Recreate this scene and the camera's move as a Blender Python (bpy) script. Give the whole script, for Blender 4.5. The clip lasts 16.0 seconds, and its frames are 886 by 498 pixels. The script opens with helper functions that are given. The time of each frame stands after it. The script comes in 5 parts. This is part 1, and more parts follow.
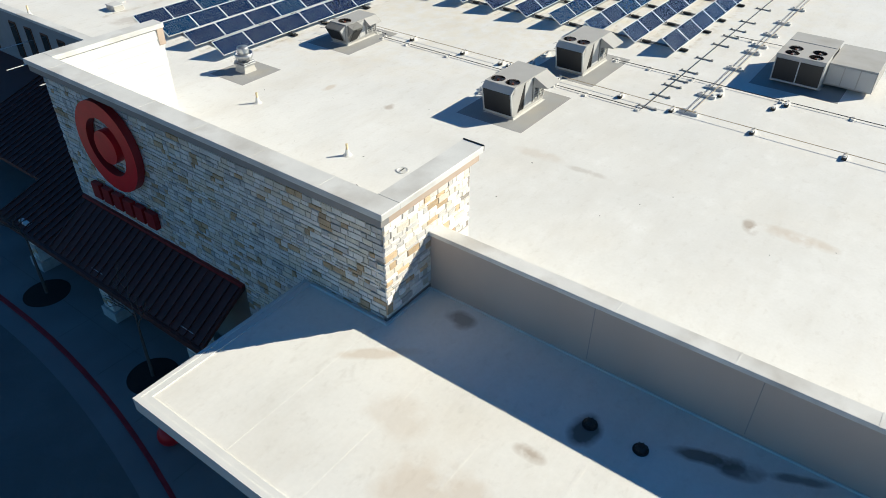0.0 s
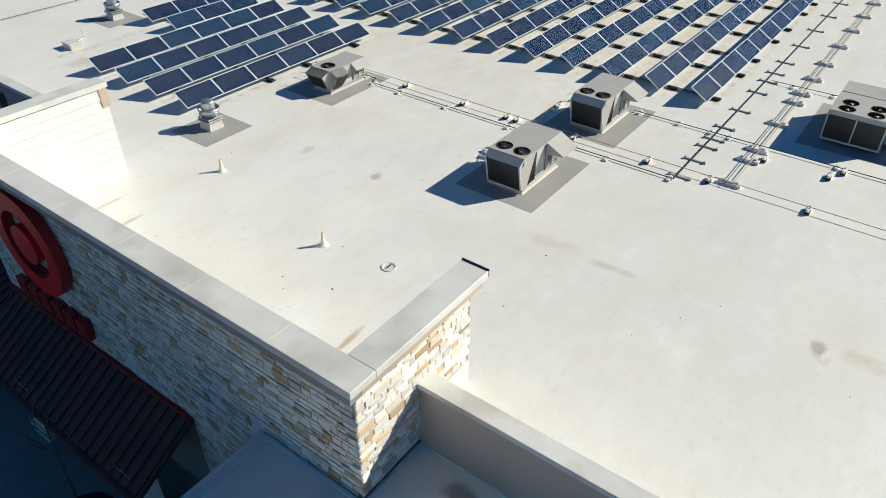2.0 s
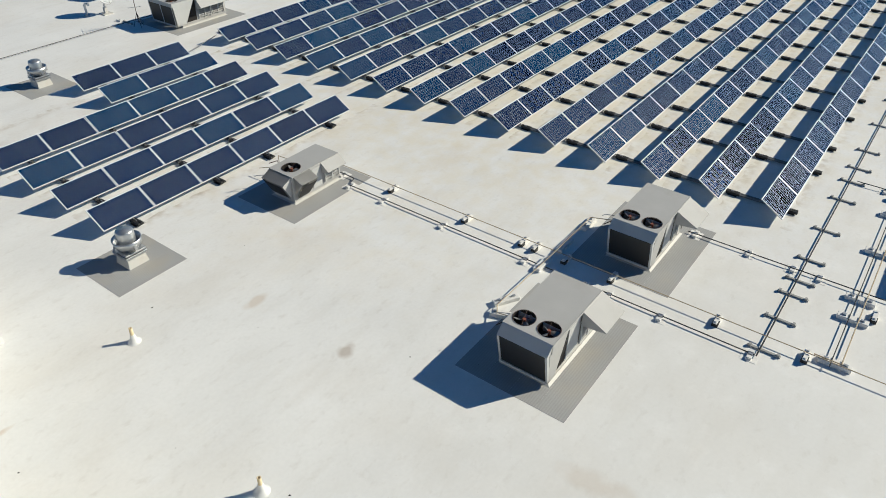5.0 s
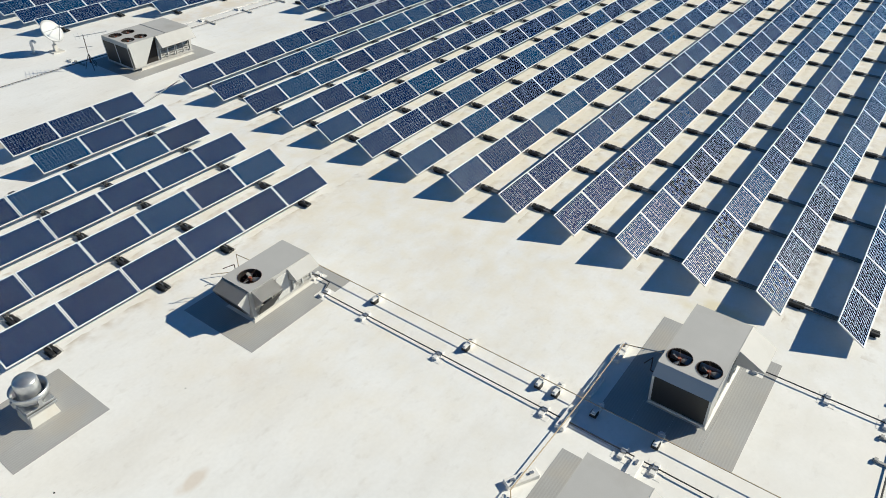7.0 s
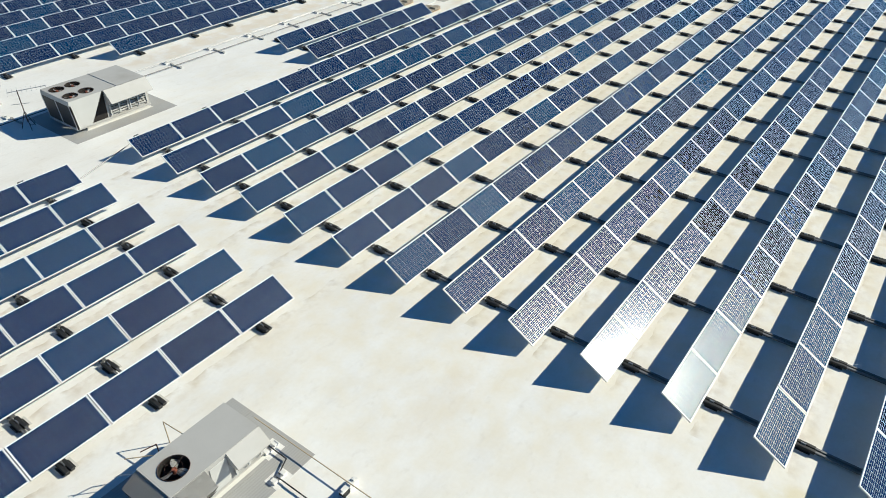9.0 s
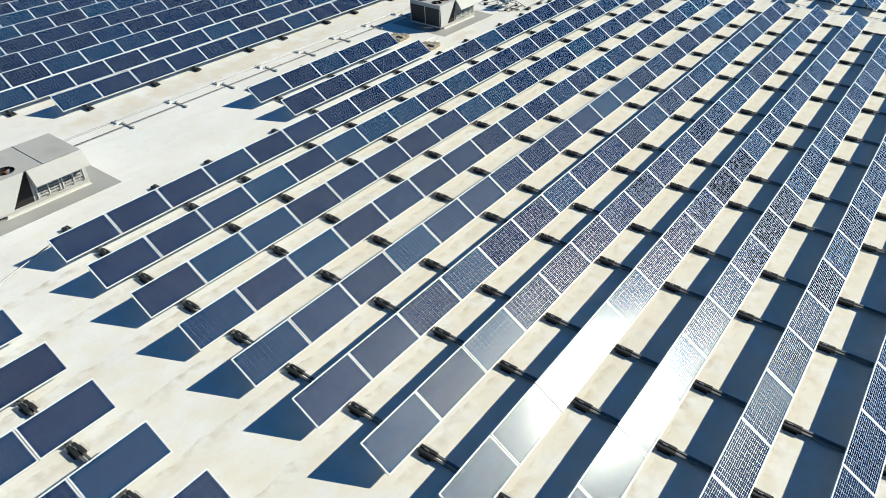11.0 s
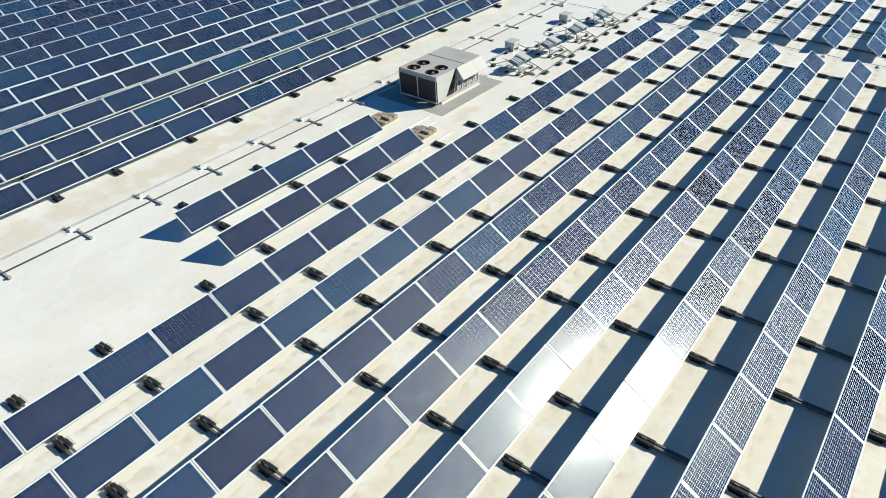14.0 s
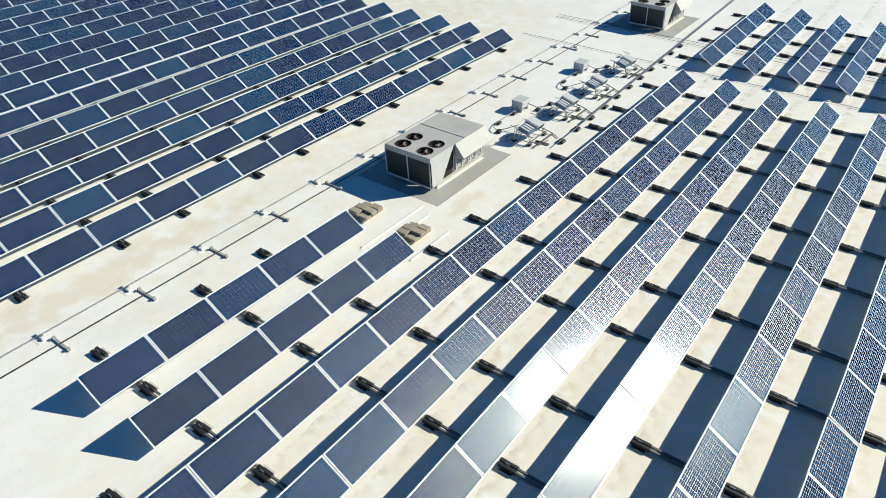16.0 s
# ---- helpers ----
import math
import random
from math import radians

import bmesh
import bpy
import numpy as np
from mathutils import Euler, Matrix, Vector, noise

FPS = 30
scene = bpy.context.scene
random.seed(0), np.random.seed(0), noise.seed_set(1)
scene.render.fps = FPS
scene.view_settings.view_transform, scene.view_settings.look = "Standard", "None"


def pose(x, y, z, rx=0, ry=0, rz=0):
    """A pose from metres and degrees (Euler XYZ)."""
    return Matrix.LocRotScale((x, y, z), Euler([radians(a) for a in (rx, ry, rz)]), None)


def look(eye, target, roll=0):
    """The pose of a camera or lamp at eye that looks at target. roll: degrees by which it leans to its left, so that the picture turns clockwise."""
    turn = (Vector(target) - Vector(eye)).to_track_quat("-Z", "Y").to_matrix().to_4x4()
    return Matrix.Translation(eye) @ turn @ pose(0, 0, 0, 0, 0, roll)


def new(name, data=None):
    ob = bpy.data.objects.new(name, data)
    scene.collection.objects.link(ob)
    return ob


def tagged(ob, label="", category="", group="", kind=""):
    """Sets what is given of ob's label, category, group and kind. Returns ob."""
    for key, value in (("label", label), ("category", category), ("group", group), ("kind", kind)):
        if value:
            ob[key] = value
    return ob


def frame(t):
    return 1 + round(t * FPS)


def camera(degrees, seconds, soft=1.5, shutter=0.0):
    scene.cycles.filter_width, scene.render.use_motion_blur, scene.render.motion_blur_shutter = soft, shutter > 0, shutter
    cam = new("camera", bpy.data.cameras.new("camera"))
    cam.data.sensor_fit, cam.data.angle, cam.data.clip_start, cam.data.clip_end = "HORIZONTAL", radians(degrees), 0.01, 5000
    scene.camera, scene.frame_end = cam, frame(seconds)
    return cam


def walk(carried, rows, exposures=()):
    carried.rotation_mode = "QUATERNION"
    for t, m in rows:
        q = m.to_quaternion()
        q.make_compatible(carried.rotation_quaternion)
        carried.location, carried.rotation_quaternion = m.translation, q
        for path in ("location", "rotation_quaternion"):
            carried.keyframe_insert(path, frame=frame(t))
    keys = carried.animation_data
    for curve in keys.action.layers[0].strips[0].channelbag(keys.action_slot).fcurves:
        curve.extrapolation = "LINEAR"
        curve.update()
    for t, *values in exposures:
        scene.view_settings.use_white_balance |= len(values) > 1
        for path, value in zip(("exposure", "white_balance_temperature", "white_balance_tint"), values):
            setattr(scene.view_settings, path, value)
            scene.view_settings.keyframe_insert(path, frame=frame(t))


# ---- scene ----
cam = camera(64.5, 16.0, soft=0.9)
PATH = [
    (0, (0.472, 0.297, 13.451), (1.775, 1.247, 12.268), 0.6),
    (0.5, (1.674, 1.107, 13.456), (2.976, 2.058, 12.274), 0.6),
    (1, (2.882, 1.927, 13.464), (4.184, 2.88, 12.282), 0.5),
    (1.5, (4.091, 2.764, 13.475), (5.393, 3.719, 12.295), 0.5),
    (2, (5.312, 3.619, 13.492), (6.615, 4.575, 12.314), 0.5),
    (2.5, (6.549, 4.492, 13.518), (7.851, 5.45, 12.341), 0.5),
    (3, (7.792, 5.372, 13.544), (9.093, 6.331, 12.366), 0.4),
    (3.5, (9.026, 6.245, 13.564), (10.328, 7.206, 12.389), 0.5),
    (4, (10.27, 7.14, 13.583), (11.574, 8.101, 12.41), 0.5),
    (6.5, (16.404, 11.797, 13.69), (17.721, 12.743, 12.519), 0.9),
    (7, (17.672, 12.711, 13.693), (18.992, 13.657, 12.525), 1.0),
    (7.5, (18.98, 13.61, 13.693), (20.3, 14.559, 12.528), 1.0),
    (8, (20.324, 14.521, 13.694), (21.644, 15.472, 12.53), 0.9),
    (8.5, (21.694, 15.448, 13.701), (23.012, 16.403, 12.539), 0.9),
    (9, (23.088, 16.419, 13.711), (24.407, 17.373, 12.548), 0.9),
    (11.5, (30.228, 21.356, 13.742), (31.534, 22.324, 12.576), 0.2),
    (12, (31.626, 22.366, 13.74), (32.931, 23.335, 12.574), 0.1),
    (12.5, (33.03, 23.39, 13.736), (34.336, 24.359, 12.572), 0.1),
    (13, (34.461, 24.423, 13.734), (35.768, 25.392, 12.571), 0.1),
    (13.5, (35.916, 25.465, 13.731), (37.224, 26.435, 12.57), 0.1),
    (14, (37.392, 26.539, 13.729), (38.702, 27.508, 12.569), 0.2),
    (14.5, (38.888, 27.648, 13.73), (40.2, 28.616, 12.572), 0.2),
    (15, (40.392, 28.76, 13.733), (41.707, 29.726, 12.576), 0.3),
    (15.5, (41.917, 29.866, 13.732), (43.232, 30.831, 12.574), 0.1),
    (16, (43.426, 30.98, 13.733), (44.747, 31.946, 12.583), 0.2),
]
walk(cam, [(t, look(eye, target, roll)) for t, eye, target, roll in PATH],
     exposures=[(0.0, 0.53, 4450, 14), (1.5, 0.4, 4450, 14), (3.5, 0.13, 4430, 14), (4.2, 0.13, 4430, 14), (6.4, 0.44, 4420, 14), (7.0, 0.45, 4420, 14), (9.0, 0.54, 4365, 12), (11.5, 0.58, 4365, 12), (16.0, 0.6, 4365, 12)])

# ---------------------------------------------------------------- light
SUN_TO = Vector((1.25, -1.0, 1.0)).normalized()
world = bpy.data.worlds.new("sky_world")
scene.world = world
world.use_nodes = True
wn = world.node_tree
sky = wn.nodes.new("ShaderNodeTexSky")
sky.sky_type = "NISHITA"
sky.sun_disc = False
sky.sun_elevation = math.asin(SUN_TO.z)
sky.sun_rotation = math.atan2(SUN_TO.x, SUN_TO.y)
sky.air_density, sky.dust_density, sky.ozone_density = 1.0, 0.0, 2.2
clear = wn.nodes.new("ShaderNodeVectorMath")
clear.operation = "MULTIPLY"
clear.inputs[1].default_value = (0.78, 1.1, 1.02)
wn.links.new(sky.outputs[0], clear.inputs[0])
wn.links.new(clear.outputs[0], wn.nodes["Background"].inputs[0])
wn.nodes["Background"].inputs[1].default_value = 0.029
sun = new("sun", bpy.data.lights.new("sun", "SUN"))
sun.data.energy, sun.data.angle, sun.data.color = 5.4, radians(0.53), (1.0, 0.727, 0.352)
sun.matrix_world = look(SUN_TO * 80, (0, 0, 0))

# ---------------------------------------------------------------- materials


def material(name, base=(0.5, 0.5, 0.5), rough=0.6, metal=0.0, vary=0.0, vary_scale=2.0, grain=0.0, grain_scale=40.0, bump=0.0, per_object=0.0, dirt=None, dirt_scale=0.6, dirt_amount=0.0, coat=0.0):
    """A node material: base colour varied at two scales, a dirt tint, relief, and a shift from object to object."""
    m = bpy.data.materials.new(name)
    m.use_nodes = True
    nt = m.node_tree
    bsdf = nt.nodes["Principled BSDF"]
    bsdf.inputs["Roughness"].default_value = rough
    bsdf.inputs["Metallic"].default_value = metal
    bsdf.inputs["Coat Weight"].default_value = coat
    co = nt.nodes.new("ShaderNodeTexCoord")
    col = nt.nodes.new("ShaderNodeRGB")
    col.outputs[0].default_value = (*base, 1)
    out = col.outputs[0]

    def noise_at(scale, detail=4.0):
        n = nt.nodes.new("ShaderNodeTexNoise")
        n.inputs["Scale"].default_value, n.inputs["Detail"].default_value = scale, detail
        nt.links.new(co.outputs["Object"], n.inputs["Vector"])
        return n.outputs["Fac"]

    def mul(value_socket, low, high, src):
        r = nt.nodes.new("ShaderNodeMapRange")
        r.inputs["From Min"].default_value, r.inputs["From Max"].default_value = 0.3, 0.7
        r.inputs["To Min"].default_value, r.inputs["To Max"].default_value = low, high
        nt.links.new(value_socket, r.inputs["Value"])
        x = nt.nodes.new("ShaderNodeVectorMath")
        x.operation = "SCALE"
        nt.links.new(src, x.inputs[0])
        nt.links.new(r.outputs[0], x.inputs["Scale"])
        return x.outputs[0]

    if vary:
        out = mul(noise_at(vary_scale), 1 - vary, 1 + vary, out)
    if grain:
        out = mul(noise_at(grain_scale, 2.0), 1 - grain, 1 + grain, out)
    if per_object:
        info = nt.nodes.new("ShaderNodeObjectInfo")
        r = nt.nodes.new("ShaderNodeMapRange")
        r.inputs["To Min"].default_value, r.inputs["To Max"].default_value = 1 - per_object, 1 + per_object
        nt.links.new(info.outputs["Random"], r.inputs["Value"])
        x = nt.nodes.new("ShaderNodeVectorMath")
        x.operation = "SCALE"
        nt.links.new(out, x.inputs[0])
        nt.links.new(r.outputs[0], x.inputs["Scale"])
        out = x.outputs[0]
    if dirt:
        r = nt.nodes.new("ShaderNodeMapRange")
        r.inputs["From Min"].default_value, r.inputs["From Max"].default_value = 0.48, 0.75
        r.inputs["To Max"].default_value = dirt_amount
        nt.links.new(noise_at(dirt_scale, 6.0), r.inputs["Value"])
        mix = nt.nodes.new("ShaderNodeMix")
        mix.data_type = "RGBA"
        nt.links.new(r.outputs[0], mix.inputs["Factor"])
        nt.links.new(out, mix.inputs["A"])
        mix.inputs["B"].default_value = (*dirt, 1)
        out = mix.outputs["Result"]
    nt.links.new(out, bsdf.inputs["Base Color"])
    if bump:
        b = nt.nodes.new("ShaderNodeBump")
        b.inputs["Strength"].default_value, b.inputs["Distance"].default_value = bump, 0.02
        nt.links.new(noise_at(grain_scale, 3.0), b.inputs["Height"])
        nt.links.new(b.outputs[0], bsdf.inputs["Normal"])
    return m


def membrane(name, base, stains, drip=False):
    """White roofing membrane: faint mottling, cream dust, ponding marks, and single stains with their own shapes."""
    m = material(name, base, 0.55, vary=0.045, vary_scale=0.35, grain=0.02, grain_scale=9.0, dirt=(0.62, 0.53, 0.36), dirt_scale=0.22, dirt_amount=0.2, bump=0.05)
    nt = m.node_tree
    bsdf = nt.nodes["Principled BSDF"]
    co = nt.nodes.new("ShaderNodeTexCoord")
    wob = nt.nodes.new("ShaderNodeTexNoise")
    wob.inputs["Scale"].default_value, wob.inputs["Detail"].default_value = 1.3, 7.0
    nt.links.new(co.outputs["Object"], wob.inputs["Vector"])
    src = bsdf.inputs["Base Color"].links[0].from_socket
    # fine streaks
    mp = nt.nodes.new("ShaderNodeMapping")
    mp.inputs["Scale"].default_value = (0.5, 2.6, 1)
    st = nt.nodes.new("ShaderNodeTexNoise")
    st.inputs["Scale"].default_value, st.inputs["Detail"].default_value = 1.1, 8.0
    nt.links.new(co.outputs["Object"], mp.inputs["Vector"])
    nt.links.new(mp.outputs[0], st.inputs["Vector"])
    r = nt.nodes.new("ShaderNodeMapRange")
    r.inputs["From Min"].default_value, r.inputs["From Max"].default_value, r.inputs["To Max"].default_value = 0.62, 0.9, 0.08
    nt.links.new(st.outputs["Fac"], r.inputs["Value"])
    mix = nt.nodes.new("ShaderNodeMix")
    mix.data_type = "RGBA"
    nt.links.new(r.outputs[0], mix.inputs["Factor"])
    nt.links.new(src, mix.inputs["A"])
    mix.inputs["B"].default_value = (0.60, 0.54, 0.43, 1)
    src = mix.outputs["Result"]
    for scale, lo, hi, most, tint in (((0.35, 1.1, 1), 0.5, 0.72, 0.16, (0.5, 0.45, 0.36, 1)), ((2.2, 3.4, 1), 0.56, 0.74, 0.22, (0.42, 0.38, 0.32, 1)), ((9.0, 9.0, 1), 0.66, 0.78, 0.3, (0.3, 0.27, 0.23, 1))):
        mp = nt.nodes.new("ShaderNodeMapping")
        mp.inputs["Scale"].default_value = scale
        gn = nt.nodes.new("ShaderNodeTexNoise")
        gn.inputs["Scale"].default_value, gn.inputs["Detail"].default_value, gn.inputs["Roughness"].default_value = 1.0, 9.0, 0.62
        nt.links.new(co.outputs["Object"], mp.inputs["Vector"])
        nt.links.new(mp.outputs[0], gn.inputs["Vector"])
        r = nt.nodes.new("ShaderNodeMapRange")
        r.inputs["From Min"].default_value, r.inputs["From Max"].default_value, r.inputs["To Max"].default_value = lo, hi, most
        nt.links.new(gn.outputs["Fac"], r.inputs["Value"])
        mix = nt.nodes.new("ShaderNodeMix")
        mix.data_type = "RGBA"
        nt.links.new(r.outputs[0], mix.inputs["Factor"])
        nt.links.new(src, mix.inputs["A"])
        mix.inputs["B"].default_value = tint
        src = mix.outputs["Result"]
    if drip:
        sep = nt.nodes.new("ShaderNodeSeparateXYZ")
        nt.links.new(co.outputs["Object"], sep.inputs[0])

        def calc(op, a, b):
            n = nt.nodes.new("ShaderNodeMath")
            n.operation = op
            for k, v in enumerate((a, b)):
                if isinstance(v, (int, float)):
                    n.inputs[k].default_value = v
                else:
                    nt.links.new(v, n.inputs[k])
            return n.outputs[0]

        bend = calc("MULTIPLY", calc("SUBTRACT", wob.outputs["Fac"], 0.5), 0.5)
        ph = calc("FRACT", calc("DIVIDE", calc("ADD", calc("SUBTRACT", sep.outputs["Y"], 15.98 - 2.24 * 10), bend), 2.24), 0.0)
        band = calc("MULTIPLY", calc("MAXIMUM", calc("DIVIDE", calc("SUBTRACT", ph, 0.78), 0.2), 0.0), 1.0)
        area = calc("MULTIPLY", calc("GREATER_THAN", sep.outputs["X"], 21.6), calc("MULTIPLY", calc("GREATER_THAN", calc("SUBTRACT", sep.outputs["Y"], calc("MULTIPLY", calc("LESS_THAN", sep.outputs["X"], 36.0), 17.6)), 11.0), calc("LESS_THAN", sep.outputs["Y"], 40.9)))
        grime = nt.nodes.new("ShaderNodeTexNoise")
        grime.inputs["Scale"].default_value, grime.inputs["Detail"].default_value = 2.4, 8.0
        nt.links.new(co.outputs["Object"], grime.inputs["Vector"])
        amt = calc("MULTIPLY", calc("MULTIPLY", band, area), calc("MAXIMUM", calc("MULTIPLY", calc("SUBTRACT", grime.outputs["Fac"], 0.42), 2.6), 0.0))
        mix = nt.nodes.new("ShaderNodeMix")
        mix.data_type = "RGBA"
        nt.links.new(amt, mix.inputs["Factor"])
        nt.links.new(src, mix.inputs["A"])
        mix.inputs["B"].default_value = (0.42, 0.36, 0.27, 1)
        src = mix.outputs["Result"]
    for x, y, rx, ry, turn, colour, amount in stains:
        mp = nt.nodes.new("ShaderNodeMapping")
        mp.vector_type = "TEXTURE"
        mp.inputs["Location"].default_value = (x, y, 0)
        mp.inputs["Rotation"].default_value = (0, 0, radians(turn))
        mp.inputs["Scale"].default_value = (rx, ry, 1e3)
        nt.links.new(co.outputs["Object"], mp.inputs["Vector"])
        gr = nt.nodes.new("ShaderNodeTexGradient")
        gr.gradient_type = "SPHERICAL"
        nt.links.new(mp.outputs[0], gr.inputs["Vector"])
        x1 = nt.nodes.new("ShaderNodeMath")
        x1.operation = "MULTIPLY_ADD"
        x1.inputs[1].default_value, x1.inputs[2].default_value = 5.0, -1.2
        nt.links.new(wob.outputs["Fac"], x1.inputs[0])
        x2 = nt.nodes.new("ShaderNodeMath")
        x2.operation = "MULTIPLY"
        nt.links.new(gr.outputs["Fac"], x2.inputs[0])
        nt.links.new(x1.outputs[0], x2.inputs[1])
        x3 = nt.nodes.new("ShaderNodeMapRange")
        x3.inputs["From Min"].default_value, x3.inputs["From Max"].default_value, x3.inputs["To Max"].default_value = 0.2, 0.9, amount
        nt.links.new(x2.outputs[0], x3.inputs["Value"])
        mix = nt.nodes.new("ShaderNodeMix")
        mix.data_type = "RGBA"
        nt.links.new(x3.outputs[0], mix.inputs["Factor"])
        nt.links.new(src, mix.inputs["A"])
        mix.inputs["B"].default_value = (*colour, 1)
        src = mix.outputs["Result"]
    nt.links.new(src, bsdf.inputs["Base Color"])
    return m


BROWN, DARK, TAN = (0.28, 0.2, 0.12), (0.09, 0.085, 0.075), (0.5, 0.38, 0.24)
ROOF_STAINS = [
    (22.6, 3.5, 0.7, 0.35, 20, BROWN, 0.8), (22.9, 2.0, 0.5, 1.8, 0, TAN, 0.5), (22.5, 19.4, 0.5, 0.35, 40, BROWN, 0.5),
    (22.6, 9.7, 0.3, 1.1, 3, (0.35, 0.3, 0.24), 0.45), (22.7, 11.8, 0.5, 1.5, 5, TAN, 0.3), (15.2, 14.1, 1.0, 0.16, 4, TAN, 0.8), (15.3, 13.3, 0.7, 0.15, 4, TAN, 0.8), (22.4, 23.0, 0.6, 0.3, 0, TAN, 0.4),
    (15.15, 24.1, 0.8, 0.14, 0, TAN, 0.6), (15.1, 25.7, 1.0, 0.14, 0, TAN, 0.5), (22.2, 38.9, 1.2, 1.2, 0, (0.4, 0.35, 0.3), 0.4), (35.5, 15.3, 0.7, 1.5, 10, (0.6, 0.52, 0.22), 0.55),
    (27.5, 35.0, 9.0, 9.0, 0, TAN, 0.12), (49.0, 50.3, 14.0, 1.2, 0, (0.62, 0.52, 0.36), 0.4), (33.0, 23.6, 2.5, 1.0, 0, TAN, 0.1), (25.6, 24.6, 0.8, 0.8, 0, TAN, 0.15), (62.2, 43.6, 1.6, 0.6, 0, TAN, 0.35), (57.0, 27.0, 40.0, 26.0, 0, (0.72, 0.65, 0.47), 0.5), (26.0, 8.0, 16.0, 14.0, 0, (0.7, 0.69, 0.65), 0.35), (64.0, 60.0, 36.0, 16.0, 0, (0.68, 0.6, 0.42), 0.6),
]
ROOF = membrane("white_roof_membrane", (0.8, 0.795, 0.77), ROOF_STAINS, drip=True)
LOWROOF = membrane("white_porch_membrane", (0.8, 0.79, 0.75), [
    (11.85, 4.15, 0.75, 0.55, 0, DARK, 0.9), (12.85, 1.4, 0.3, 1.3, 20, DARK, 0.85), (13.0, 0.7, 0.45, 0.8, 20, DARK, 0.8), (13.5, -0.5, 0.2, 1.0, 25, DARK, 0.7), (12.3, 12.9, 0.5, 0.8, 0, (0.2, 0.19, 0.17), 0.5),
    (13.3, 9.0, 0.5, 0.7, 0, (0.2, 0.17, 0.14), 0.7), (9.4, 8.2, 1.0, 1.2, 0, TAN, 0.22), (10.4, 4.9, 0.3, 0.6, 0, BROWN, 0.6), (8.0, 6.0, 1.6, 2.0, 0, TAN, 0.35), (10.8, 10.0, 0.3, 1.6, 40, TAN, 0.4),
])
SEAM = material("membrane_seam", (0.78, 0.77, 0.74), 0.5, vary=0.06, vary_scale=1.5)
FLASH = material("white_flashing", (0.72, 0.72, 0.7), 0.45, vary=0.04, vary_scale=1.2)
CAPM = material("light_grey_metal_coping", (0.7, 0.7, 0.68), 0.45, vary=0.08, vary_scale=0.9, grain=0.04, dirt=(0.3, 0.26, 0.2), dirt_scale=0.8, dirt_amount=0.45)
# fascia metal twice: sunlit tan and shaded grey; the grey also draws wall joints
CAPLIT = material("tan_lit_fascia_metal", (0.5, 0.4, 0.31), 0.5, vary=0.05)
CAPEDGE = material("grey_shaded_fascia_and_joint", (0.3, 0.29, 0.28), 0.5, vary=0.06)
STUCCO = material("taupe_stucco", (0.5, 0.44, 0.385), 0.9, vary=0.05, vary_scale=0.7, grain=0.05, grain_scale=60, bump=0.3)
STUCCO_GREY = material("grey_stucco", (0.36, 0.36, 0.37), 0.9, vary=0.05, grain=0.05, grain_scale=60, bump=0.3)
MORTAR = material("grey_mortar", (0.33, 0.305, 0.27), 0.95, grain=0.12, grain_scale=30)
STONES = [material("cream_limestone", (0.79, 0.73, 0.61), 0.9, vary=0.12, vary_scale=3, grain=0.1, bump=0.6, per_object=0.22), material("white_limestone", (0.85, 0.82, 0.77), 0.9, vary=0.1, vary_scale=3, grain=0.1, bump=0.6, per_object=0.2), material("tan_limestone", (0.6, 0.46, 0.28), 0.9, vary=0.18, vary_scale=3, grain=0.12, bump=0.6, per_object=0.25), material("grey_limestone", (0.6, 0.58, 0.55), 0.9, vary=0.14, vary_scale=3, grain=0.1, bump=0.6, per_object=0.2)]
RED = material("red_sign_acrylic", (0.6, 0.012, 0.018), 0.35, vary=0.12, vary_scale=1.5)
REDSIDE = material("dark_red_sign_return", (0.24, 0.008, 0.012), 0.45)
SHEET = material("dark_brown_metal_roof", (0.09, 0.036, 0.028), 0.5, vary=0.15, vary_scale=1.0)
REDTRIM = material("dark_red_trim", (0.2, 0.02, 0.02), 0.5, vary=0.1)
ASPHALT = material("worn_grey_asphalt", (0.19, 0.185, 0.175), 0.9, vary=0.15, vary_scale=0.4, grain=0.25, grain_scale=50, bump=0.4)
CONCRETE = material("grey_concrete", (0.27, 0.26, 0.25), 0.9, vary=0.12, vary_scale=0.5, grain=0.1, grain_scale=30)
KERBRED = material("red_kerb_paint", (0.3, 0.02, 0.03), 0.7, vary=0.2, vary_scale=3)
SOIL = material("dark_mulch", (0.035, 0.025, 0.02), 0.95, grain=0.3, grain_scale=25, bump=0.6)
BARK = material("grey_bark", (0.12, 0.1, 0.085), 0.9, vary=0.2, vary_scale=6)
GLASSDARK = material("dark_window_glass", (0.02, 0.02, 0.022), 0.05)
BRONZE = material("bronze_window_frame", (0.1, 0.05, 0.03), 0.4, metal=0.5)
PAINT = material("light_grey_unit_enamel", (0.44, 0.435, 0.42), 0.62, vary=0.04, vary_scale=1.3, grain=0.02, dirt=(0.3, 0.28, 0.24), dirt_scale=0.7, dirt_amount=0.55)
PAINT2 = material("pale_unit_enamel", (0.52, 0.52, 0.505), 0.6, vary=0.04, vary_scale=1.5)
COIL = material("dark_coil_mesh", (0.02, 0.021, 0.022), 0.55, grain=0.2, grain_scale=120)
BLACK = material("black_rubber", (0.018, 0.018, 0.018), 0.6, vary=0.15)
BLACKPIPE = material("black_pipe", (0.02, 0.02, 0.021), 0.45)
# near-black that stands for shade in wells and gaps, also colours the debris
DARKIN = material("near_black_shade_and_debris", (0.012, 0.01, 0.009), 0.8)
RUST = material("rusty_fan_metal", (0.07, 0.04, 0.03), 0.7, metal=0.2, vary=0.3, vary_scale=9)
